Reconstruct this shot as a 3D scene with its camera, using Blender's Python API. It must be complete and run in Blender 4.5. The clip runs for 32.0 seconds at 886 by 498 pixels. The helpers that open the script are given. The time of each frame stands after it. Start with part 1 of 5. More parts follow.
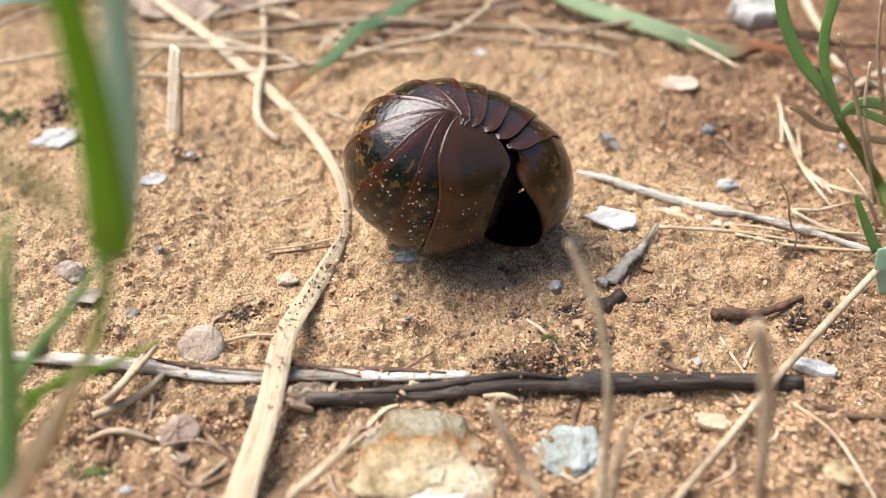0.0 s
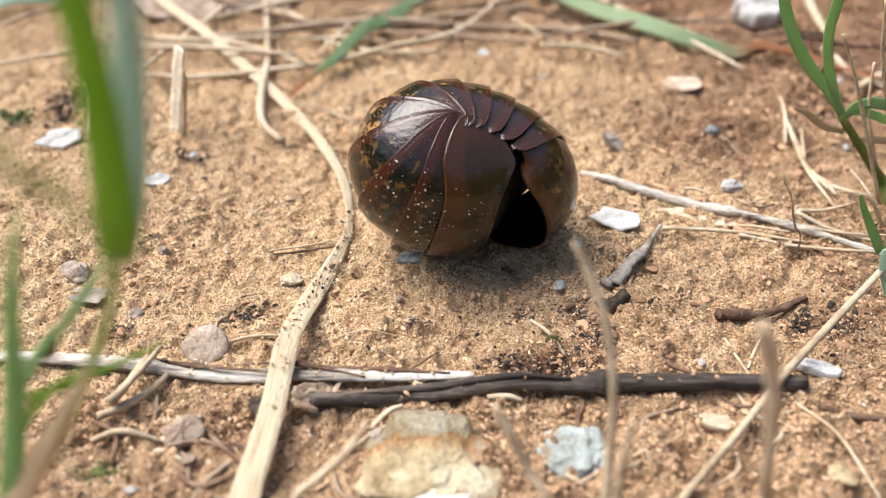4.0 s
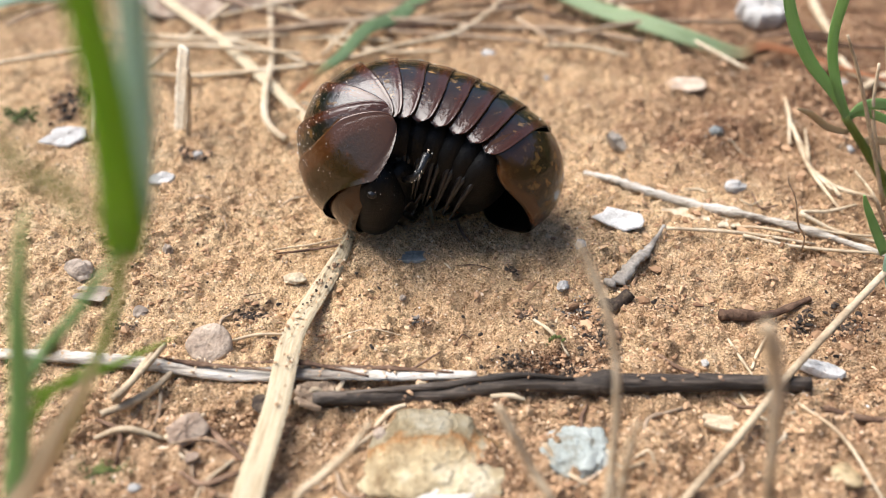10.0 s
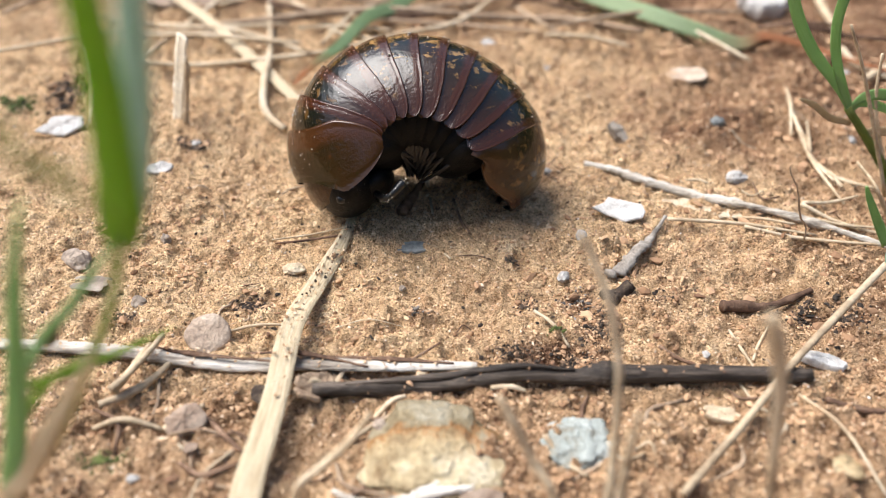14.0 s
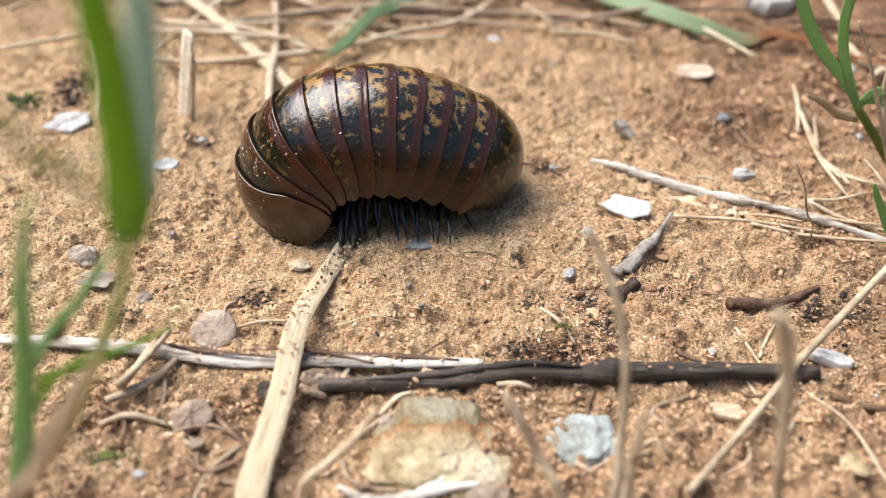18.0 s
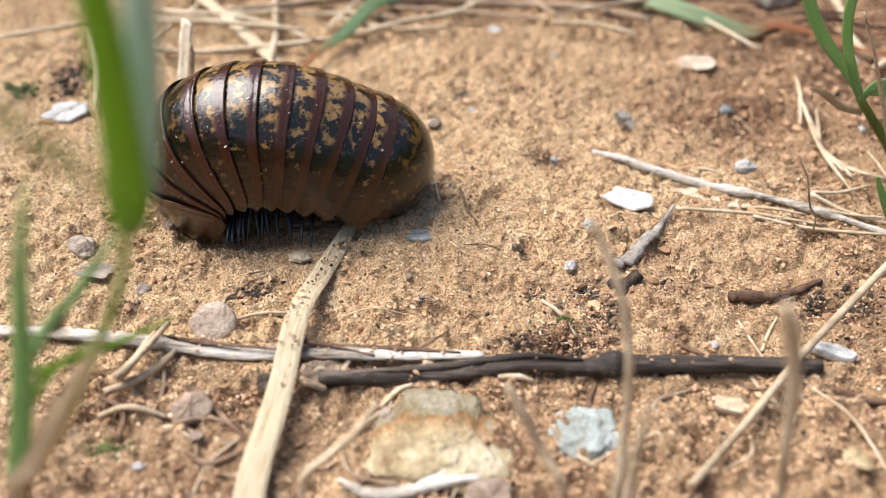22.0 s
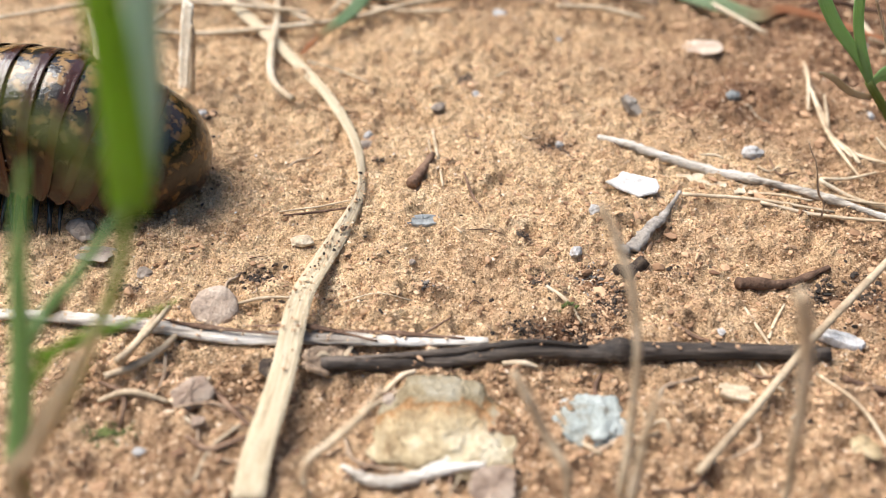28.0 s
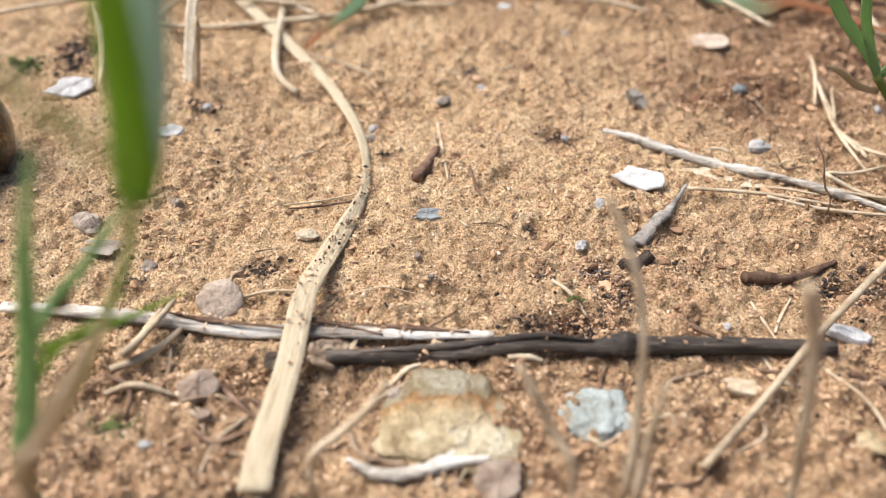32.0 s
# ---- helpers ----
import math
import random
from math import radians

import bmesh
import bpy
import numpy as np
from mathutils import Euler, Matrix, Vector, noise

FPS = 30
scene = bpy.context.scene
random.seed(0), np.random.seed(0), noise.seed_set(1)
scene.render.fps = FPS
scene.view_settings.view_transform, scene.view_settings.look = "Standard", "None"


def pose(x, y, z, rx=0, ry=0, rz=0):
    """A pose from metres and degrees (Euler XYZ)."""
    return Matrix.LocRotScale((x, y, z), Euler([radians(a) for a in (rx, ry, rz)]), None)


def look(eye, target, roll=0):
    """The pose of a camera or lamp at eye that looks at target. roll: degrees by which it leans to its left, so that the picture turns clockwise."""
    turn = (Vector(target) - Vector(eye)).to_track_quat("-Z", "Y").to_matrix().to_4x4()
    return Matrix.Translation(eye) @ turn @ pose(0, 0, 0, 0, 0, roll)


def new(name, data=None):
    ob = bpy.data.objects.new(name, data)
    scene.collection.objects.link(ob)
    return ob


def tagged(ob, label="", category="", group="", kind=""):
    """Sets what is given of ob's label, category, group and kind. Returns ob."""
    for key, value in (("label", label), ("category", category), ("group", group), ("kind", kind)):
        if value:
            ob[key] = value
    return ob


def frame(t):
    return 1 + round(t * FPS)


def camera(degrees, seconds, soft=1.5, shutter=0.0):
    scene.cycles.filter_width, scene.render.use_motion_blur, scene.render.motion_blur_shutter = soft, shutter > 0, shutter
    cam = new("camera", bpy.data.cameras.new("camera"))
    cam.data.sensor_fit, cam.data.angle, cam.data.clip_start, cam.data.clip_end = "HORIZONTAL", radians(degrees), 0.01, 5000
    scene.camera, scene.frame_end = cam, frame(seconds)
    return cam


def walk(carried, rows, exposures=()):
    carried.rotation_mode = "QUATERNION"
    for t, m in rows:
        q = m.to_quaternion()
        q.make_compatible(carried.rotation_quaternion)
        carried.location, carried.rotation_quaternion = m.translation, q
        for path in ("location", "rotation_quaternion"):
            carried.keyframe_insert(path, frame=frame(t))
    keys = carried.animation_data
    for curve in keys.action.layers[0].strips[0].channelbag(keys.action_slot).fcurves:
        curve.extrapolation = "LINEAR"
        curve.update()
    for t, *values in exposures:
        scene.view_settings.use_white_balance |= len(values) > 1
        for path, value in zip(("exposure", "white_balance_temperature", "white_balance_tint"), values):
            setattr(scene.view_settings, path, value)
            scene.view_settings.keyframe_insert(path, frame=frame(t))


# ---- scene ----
cam = camera(55, 32.0, soft=0.8)
cam.data.dof.use_dof = True
cam.data.dof.focus_distance = 0.1225
cam.data.dof.aperture_fstop = 14.0
CAMERA_ROWS = [
    (0.0, -0.00001, -0.10544, 0.07949, 53.006, -0.003, 0.003),
    (0.5, -0.00001, -0.10545, 0.07954, 53.033, -0.005, 0.025),
    (1.0, -0.00002, -0.10545, 0.07960, 53.042, 0.070, 0.092),
    (1.5, -0.00004, -0.10544, 0.07963, 52.997, 0.174, 0.165),
    (2.0, -0.00011, -0.10543, 0.07964, 52.999, 0.163, 0.165),
    (2.5, -0.00021, -0.10542, 0.07963, 53.019, 0.073, 0.126),
    (3.0, -0.00031, -0.10542, 0.07960, 53.013, 0.025, 0.101),
    (3.5, -0.00037, -0.10542, 0.07958, 53.013, 0.038, 0.094),
    (5.5, -0.00037, -0.10538, 0.07942, 52.959, -0.027, 0.114),
    (6.0, -0.00035, -0.10541, 0.07941, 52.973, -0.056, 0.132),
    (6.5, -0.00034, -0.10543, 0.07943, 52.973, -0.090, 0.143),
    (7.0, -0.00036, -0.10545, 0.07948, 52.989, -0.068, 0.202),
    (7.5, -0.00040, -0.10546, 0.07950, 53.021, -0.057, 0.208),
    (8.0, -0.00045, -0.10543, 0.07948, 53.026, -0.082, 0.177),
    (8.5, -0.00049, -0.10539, 0.07946, 52.924, -0.146, 0.154),
    (9.0, -0.00051, -0.10538, 0.07944, 52.906, -0.141, 0.190),
    (9.5, -0.00052, -0.10544, 0.07946, 52.961, -0.110, 0.275),
    (10.0, -0.00054, -0.10551, 0.07951, 53.018, -0.048, 0.359),
    (10.5, -0.00059, -0.10552, 0.07952, 53.007, -0.021, 0.421),
    (11.0, -0.00066, -0.10547, 0.07946, 52.912, -0.096, 0.395),
    (11.5, -0.00070, -0.10538, 0.07935, 52.810, -0.139, 0.383),
    (12.0, -0.00072, -0.10526, 0.07923, 52.659, -0.174, 0.327),
    (12.5, -0.00074, -0.10515, 0.07911, 52.530, -0.218, 0.282),
    (13.0, -0.00077, -0.10506, 0.07902, 52.451, -0.249, 0.267),
    (13.5, -0.00079, -0.10502, 0.07900, 52.393, -0.276, 0.282),
    (14.0, -0.00079, -0.10503, 0.07899, 52.428, -0.212, 0.339),
    (14.5, -0.00077, -0.10505, 0.07899, 52.414, -0.199, 0.366),
    (16.5, -0.00079, -0.10518, 0.07896, 52.446, 0.013, 0.695),
    (17.0, -0.00083, -0.10514, 0.07894, 52.376, 0.006, 0.708),
    (17.5, -0.00089, -0.10510, 0.07889, 52.310, -0.020, 0.685),
    (18.0, -0.00096, -0.10506, 0.07883, 52.270, -0.085, 0.642),
    (18.5, -0.00101, -0.10501, 0.07879, 52.217, -0.076, 0.668),
    (19.0, -0.00105, -0.10494, 0.07874, 52.151, -0.084, 0.654),
    (19.5, -0.00109, -0.10485, 0.07865, 52.099, -0.151, 0.613),
    (20.0, -0.00113, -0.10474, 0.07855, 51.999, -0.240, 0.601),
    (20.5, -0.00121, -0.10464, 0.07848, 51.885, -0.282, 0.604),
    (21.0, -0.00131, -0.10456, 0.07843, 51.802, -0.325, 0.594),
    (21.5, -0.00138, -0.10450, 0.07838, 51.748, -0.315, 0.624),
    (22.0, -0.00141, -0.10445, 0.07834, 51.723, -0.312, 0.627),
    (22.5, -0.00144, -0.10441, 0.07831, 51.691, -0.315, 0.668),
    (23.0, -0.00148, -0.10435, 0.07825, 51.666, -0.304, 0.688),
    (23.5, -0.00150, -0.10427, 0.07812, 51.598, -0.361, 0.624),
    (24.0, -0.00149, -0.10420, 0.07798, 51.545, -0.435, 0.597),
    (24.5, -0.00150, -0.10413, 0.07787, 51.477, -0.450, 0.622),
    (25.0, -0.00154, -0.10406, 0.07780, 51.389, -0.510, 0.587),
    (25.5, -0.00158, -0.10399, 0.07776, 51.330, -0.501, 0.609),
    (27.5, -0.00186, -0.10358, 0.07738, 50.887, -0.410, 0.857),
    (28.0, -0.00188, -0.10356, 0.07736, 50.812, -0.506, 0.839),
    (28.5, -0.00190, -0.10353, 0.07732, 50.724, -0.595, 0.845),
    (29.0, -0.00192, -0.10348, 0.07726, 50.652, -0.582, 0.880),
    (29.5, -0.00193, -0.10345, 0.07721, 50.567, -0.587, 0.894),
    (30.0, -0.00196, -0.10345, 0.07717, 50.551, -0.613, 0.875),
    (30.5, -0.00200, -0.10347, 0.07715, 50.564, -0.557, 0.951),
    (31.0, -0.00205, -0.10349, 0.07715, 50.509, -0.501, 0.972),
    (31.5, -0.00208, -0.10351, 0.07714, 50.478, -0.449, 1.044),
    (32.0, -0.00207, -0.10352, 0.07713, 50.458, -0.408, 1.096),
]
walk(cam, [(t, pose(x, y, z, rx, ry, rz)) for t, x, y, z, rx, ry, rz in CAMERA_ROWS],
     exposures=[(0.0, 0.85), (12.0, 0.81), (25.0, 0.78), (28.0, 0.80), (30.0, 0.79), (31.0, 0.78), (32.0, 0.67)])

# ---- light: bright hazy sky, soft high sun ----
world = bpy.data.worlds.new("sky")
scene.world = world
world.use_nodes = True
wn = world.node_tree.nodes
sky = wn.new("ShaderNodeTexSky")
sky.sky_type, sky.sun_disc = "NISHITA", False
sky.sun_elevation, sky.sun_rotation = radians(60), radians(-71)
sky.dust_density, sky.air_density = 2.0, 1.0
world.node_tree.links.new(sky.outputs[0], wn["Background"].inputs[0])
wn["Background"].inputs[1].default_value = 0.13
sun = new("sun", bpy.data.lights.new("sun", "SUN"))
sun.data.energy, sun.data.angle, sun.data.color = 4.0, radians(50), (1.0, 0.975, 0.945)
sun.matrix_world = look((-0.50, 0.18, 0.85), (0, 0, 0))

# ---- materials ----
def material(name, colour, rough=0.85, spec=0.3):
    m = bpy.data.materials.new(name)
    m.use_nodes = True
    b = m.node_tree.nodes["Principled BSDF"]
    b.inputs["Base Color"].default_value = (*colour, 1)
    b.inputs["Roughness"].default_value = rough
    b.inputs["Specular IOR Level"].default_value = spec
    return m


def node(m, kind, **values):
    n = m.node_tree.nodes.new(kind)
    for k, v in values.items():
        n.inputs[k.replace("_", " ")].default_value = v
    return n


def link(m, a, b):
    m.node_tree.links.new(a, b)


def ramp(m, source, stops):
    r = m.node_tree.nodes.new("ShaderNodeValToRGB")
    e = r.color_ramp.elements
    while len(e) < len(stops):
        e.new(0.5)
    for el, (p, c) in zip(e, stops):
        el.position, el.color = p, (*c, 1) if len(c) == 3 else c
    link(m, source, r.inputs[0])
    return r


def mix(m, fac, a, b, mode="MIX"):
    n = m.node_tree.nodes.new("ShaderNodeMix")
    n.data_type, n.blend_type = "RGBA", mode
    for source, slot in ((fac, 0), (a, 6), (b, 7)):
        if isinstance(source, (int, float)):
            n.inputs[slot].default_value = source
        elif isinstance(source, tuple):
            n.inputs[slot].default_value = (*source, 1)
        else:
            link(m, source, n.inputs[slot])
    return n.outputs[2]


def bump(m, source, strength, distance, below=None):
    n = node(m, "ShaderNodeBump", Strength=strength, Distance=distance)
    link(m, source, n.inputs["Height"])
    if below:
        link(m, below, n.inputs["Normal"])
    link(m, n.outputs[0], m.node_tree.nodes["Principled BSDF"].inputs["Normal"])
    return n.outputs[0]


def noisy(m, scale, detail=4.0, rough=0.6, coord=None, stretch=None):
    t = node(m, "ShaderNodeTexNoise", Scale=scale, Detail=detail, Roughness=rough)
    c = coord or m.node_tree.nodes.new("ShaderNodeTexCoord").outputs["Object"]
    if stretch:
        mp = node(m, "ShaderNodeMapping", Scale=stretch)
        link(m, c, mp.inputs[0])
        c = mp.outputs[0]
    link(m, c, t.inputs["Vector"])
    return t.outputs[0]


def base(m):
    return m.node_tree.nodes["Principled BSDF"].inputs["Base Color"]


def surface(name, dark, mid, light, scale, rough=0.85, spec=0.25, relief=0.0003, vary=0.25, stretch=None, uv=False):
    """Two scales of colour variation, a random tone for each piece, and fine relief."""
    m = material(name, mid, rough, spec)
    tc = m.node_tree.nodes.new("ShaderNodeTexCoord").outputs["UV" if uv else "Object"]
    big = noisy(m, scale, 5, 0.65, tc, stretch)
    fine = noisy(m, scale * 6, 3, 0.7, tc, stretch)
    r = ramp(m, big, [(0.3, dark), (0.5, mid), (0.72, light)])
    f = ramp(m, fine, [(0.3, (0.55, 0.55, 0.55)), (0.6, (1, 1, 1))])
    c = mix(m, 0.7, r.outputs[0], f.outputs[0], "MULTIPLY")
    info = m.node_tree.nodes.new("ShaderNodeObjectInfo")
    hv = node(m, "ShaderNodeHueSaturation")
    mr = node(m, "ShaderNodeMapRange", To_Min=1 - vary, To_Max=1 + vary)
    link(m, info.outputs["Random"], mr.inputs[0])
    link(m, mr.outputs[0], hv.inputs["Value"])
    link(m, c, hv.inputs["Color"])
    link(m, hv.outputs[0], base(m))
    bump(m, fine, 0.6, relief, bump(m, big, 0.5, relief * 2))
    return m


def islands(name, stops, rough=0.9, scale=2500):
    """For loose grains in one mesh: each grain takes its own tone."""
    m = material(name, stops[0][1], rough, 0.3)
    g = m.node_tree.nodes.new("ShaderNodeNewGeometry")
    r = ramp(m, g.outputs["Random Per Island"], stops)
    link(m, r.outputs[0], base(m))
    bump(m, noisy(m, scale, 2), 0.4, 0.0001)
    return m


M_sand = material("sandy_soil", (0.45, 0.27, 0.14), 0.95, 0.15)
tc = M_sand.node_tree.nodes.new("ShaderNodeTexCoord").outputs["Object"]
n1, n2, n3, n4 = noisy(M_sand, 22, 5, 0.6, tc), noisy(M_sand, 160, 6, 0.7, tc), noisy(M_sand, 620, 6, 0.72, tc), noisy(M_sand, 3800, 2, 0.6, tc)
sand = ramp(M_sand, n2, [(0.26, (0.45, 0.265, 0.145)), (0.42, (0.70, 0.465, 0.265)), (0.58, (0.79, 0.56, 0.33)), (0.75, (0.84, 0.65, 0.43))])
earth = ramp(M_sand, n2, [(0.3, (0.12, 0.062, 0.036)), (0.5, (0.32, 0.18, 0.105)), (0.72, (0.50, 0.305, 0.17))])
dirt = M_sand.node_tree.nodes.new("ShaderNodeAttribute")
dirt.attribute_name = "earthy"
dm = node(M_sand, "ShaderNodeMath")
dm.operation = "ADD"
link(M_sand, dirt.outputs["Fac"], dm.inputs[0])
link(M_sand, n1, dm.inputs[1])
earthy = ramp(M_sand, dm.outputs[0], [(0.55, (0, 0, 0)), (0.95, (1, 1, 1))])
def cells(m, scale, coord):
    v = node(m, "ShaderNodeTexVoronoi", Scale=scale, Randomness=1.0)
    link(m, coord, v.inputs["Vector"])
    return v


v1, v2 = cells(M_sand, 3000, tc), cells(M_sand, 6500, tc)
sep1, sep2 = M_sand.node_tree.nodes.new("ShaderNodeSeparateXYZ"), M_sand.node_tree.nodes.new("ShaderNodeSeparateXYZ")
link(M_sand, v1.outputs["Color"], sep1.inputs[0])
link(M_sand, v2.outputs["Color"], sep2.inputs[0])
grain = ramp(M_sand, sep1.outputs[0], [(0.0, (0.42, 0.34, 0.28)), (0.12, (0.78, 0.73, 0.68)), (0.4, (1.0, 0.99, 0.98)), (0.8, (1.05, 1.05, 1.05)), (0.97, (1.36, 1.4, 1.44))])
speck = ramp(M_sand, sep2.outputs[1], [(0.0, (0.45, 0.39, 0.35)), (0.18, (0.94, 0.92, 0.9)), (0.8, (1.08, 1.08, 1.08)), (1.0, (1.3, 1.32, 1.34))])
crumb = ramp(M_sand, n3, [(0.28, (0.34, 0.26, 0.2)), (0.39, (0.82, 0.78, 0.73)), (0.52, (1.0, 1.0, 1.0)), (0.72, (1.12, 1.13, 1.13))])
c1 = mix(M_sand, earthy.outputs[0], sand.outputs[0], earth.outputs[0])
c2 = mix(M_sand, 0.85, c1, grain.outputs[0], "MULTIPLY")
c3 = mix(M_sand, 0.52, c2, crumb.outputs[0], "MULTIPLY")
link(M_sand, mix(M_sand, 0.95, c3, speck.outputs[0], "MULTIPLY"), base(M_sand))
low1, low2 = node(M_sand, "ShaderNodeMath"), node(M_sand, "ShaderNodeMath")
for q, v in ((low1, v1), (low2, v2)):
    q.operation = "MULTIPLY"
    q.inputs[1].default_value = -1.0
    link(M_sand, v.outputs["Distance"], q.inputs[0])
bump(M_sand, low2.outputs[0], 1.0, 0.00026, bump(M_sand, low1.outputs[0], 1.0, 0.0006, bump(M_sand, n3, 0.7, 0.0011, bump(M_sand, n2, 0.4, 0.002))))

M_grain = islands("sand_grains", [(0.0, (0.24, 0.13, 0.07)), (0.12, (0.42, 0.26, 0.145)), (0.4, (0.56, 0.37, 0.22)), (0.9, (0.63, 0.45, 0.29)), (1.0, (0.7, 0.56, 0.42))])
M_crumb = islands("earth_crumbs", [(0.0, (0.16, 0.085, 0.05)), (0.2, (0.32, 0.185, 0.105)), (0.55, (0.44, 0.27, 0.155)), (1.0, (0.53, 0.35, 0.21))], 0.95, 1800)
M_soil = islands("soil_crumbs", [(0.0, (0.17, 0.09, 0.05)), (0.3, (0.36, 0.21, 0.115)), (0.7, (0.46, 0.285, 0.16)), (1.0, (0.54, 0.355, 0.21))], 0.95, 1800)
M_clod = islands("earth_clods", [(0.0, (0.2, 0.11, 0.06)), (0.5, (0.37, 0.22, 0.125)), (1.0, (0.5, 0.32, 0.19))], 0.95, 900)
M_white = islands("quartz_grains", [(0.0, (0.5, 0.4, 0.3)), (0.6, (0.6, 0.52, 0.42)), (1.0, (0.74, 0.7, 0.65))], 0.6)
M_humus = islands("humus_crumbs", [(0.0, (0.02, 0.016, 0.013)), (0.35, (0.055, 0.04, 0.03)), (0.6, (0.13, 0.085, 0.055)), (0.78, (0.3, 0.185, 0.11)), (1.0, (0.56, 0.36, 0.21))], 0.95, 1500)
M_ash = islands("ashy_crumbs", [(0.0, (0.03, 0.03, 0.03)), (0.3, (0.10, 0.09, 0.08)), (0.55, (0.25, 0.22, 0.19)), (0.75, (0.42, 0.29, 0.18)), (1.0, (0.6, 0.42, 0.26))], 0.95, 1500)
M_black = surface("dark_humus", (0.02, 0.016, 0.013), (0.07, 0.05, 0.038), (0.2, 0.15, 0.1), 500, 0.9, 0.2, 0.0006, 0.3)
M_straw = surface("dry_straw", (0.33, 0.23, 0.14), (0.53, 0.41, 0.27), (0.65, 0.55, 0.41), 160, 0.7, 0.3, 0.0002, 0.15)
M_ribbon = surface("dry_leaf_ribbon", (0.40, 0.29, 0.17), (0.60, 0.48, 0.31), (0.70, 0.60, 0.44), 1.0, 0.65, 0.35, 0.0002, 0.05, (25, 10, 1), True)
M_pale = surface("papery_stalk", (0.55, 0.45, 0.32), (0.78, 0.68, 0.52), (0.85, 0.78, 0.65), 300, 0.8, 0.2, 0.0004, 0.05)
M_bleached = surface("bleached_stem", (0.10, 0.07, 0.05), (0.6, 0.53, 0.44), (0.8, 0.76, 0.7), 420, 0.85, 0.2, 0.0006, 0.1, (0.12, 1, 1))
M_char = surface("blackened_stem", (0.014, 0.011, 0.009), (0.052, 0.039, 0.03), (0.2, 0.155, 0.12), 700, 0.55, 0.3, 0.0005, 0.1, (0.06, 1, 1))
M_twig = surface("brown_twig", (0.06, 0.035, 0.025), (0.17, 0.1, 0.065), (0.32, 0.21, 0.14), 350, 0.9, 0.2, 0.0005, 0.2)
M_greytwig = surface("weathered_twig", (0.12, 0.1, 0.085), (0.36, 0.31, 0.26), (0.6, 0.54, 0.47), 300, 0.9, 0.2, 0.0005, 0.2)
M_stub = surface("cut_stem", (0.24, 0.155, 0.1), (0.42, 0.30, 0.20), (0.58, 0.45, 0.32), 250, 0.85, 0.2, 0.0004, 0.2)
M_chip = surface("pale_chip", (0.3, 0.27, 0.24), (0.46, 0.435, 0.405), (0.56, 0.54, 0.51), 300, 0.7, 0.3, 0.0003, 0.15)
M_shard = surface("white_shard", (0.4, 0.37, 0.33), (0.6, 0.575, 0.54), (0.72, 0.7, 0.675), 420, 0.7, 0.3, 0.0002, 0.05)
M_bluechip = surface("bluish_chip", (0.25, 0.235, 0.215), (0.42, 0.4, 0.375), (0.54, 0.52, 0.495), 200, 0.6, 0.3, 0.0003, 0.1)
M_slate = surface("slate_flake", (0.09, 0.095, 0.095), (0.22, 0.23, 0.22), (0.38, 0.38, 0.36), 300, 0.55, 0.4, 0.0003, 0.15)
M_ochre = surface("ochre_stone", (0.18, 0.11, 0.055), (0.46, 0.35, 0.21), (0.64, 0.55, 0.41), 240, 0.9, 0.2, 0.0012, 0.05)
col = base(M_ochre).links[0].from_socket
oc = M_ochre.node_tree.nodes.new("ShaderNodeTexCoord").outputs["Object"]
osep = M_ochre.node_tree.nodes.new("ShaderNodeSeparateXYZ")
link(M_ochre, oc, osep.inputs[0])
omad = node(M_ochre, "ShaderNodeMath")
omad.operation = "MULTIPLY_ADD"
link(M_ochre, osep.outputs[1], omad.inputs[0])
omad.inputs[1].default_value = 75.0
link(M_ochre, noisy(M_ochre, 260, 6, 0.7, oc), omad.inputs[2])
band = ramp(M_ochre, omad.outputs[0], [(0.35, (1.15, 1.2, 1.2)), (0.52, (1.0, 0.95, 0.85)), (0.62, (0.75, 0.45, 0.25)), (0.70, (0.55, 0.56, 0.54)), (0.9, (0.6, 0.64, 0.66))])
link(M_ochre, mix(M_ochre, 0.9, col, band.outputs[0], "MULTIPLY"), base(M_ochre))
M_blue = surface("bluegreen_stone", (0.24, 0.195, 0.135), (0.36, 0.385, 0.35), (0.52, 0.545, 0.505), 420, 0.9, 0.2, 0.0006, 0.05)
M_lichen = surface("pale_greenish_flake", (0.42, 0.30, 0.19), (0.56, 0.45, 0.31), (0.66, 0.58, 0.44), 420, 0.9, 0.2, 0.0004, 0.05)
M_lilac = surface("lilac_flake", (0.25, 0.18, 0.135), (0.45, 0.345, 0.26), (0.58, 0.47, 0.37), 420, 0.85, 0.2, 0.0004, 0.1)
M_pinkleaf = surface("dead_leaf", (0.16, 0.1, 0.068), (0.34, 0.25, 0.185), (0.5, 0.4, 0.31), 260, 0.8, 0.25, 0.0004, 0.12)
M_moss = surface("moss", (0.05, 0.06, 0.02), (0.12, 0.14, 0.04), (0.24, 0.24, 0.09), 400, 0.8, 0.2, 0.0004, 0.2)
M_pebble = surface("pebble", (0.17, 0.13, 0.10), (0.34, 0.27, 0.21), (0.52, 0.45, 0.37), 250, 0.8, 0.3, 0.0005, 0.3)


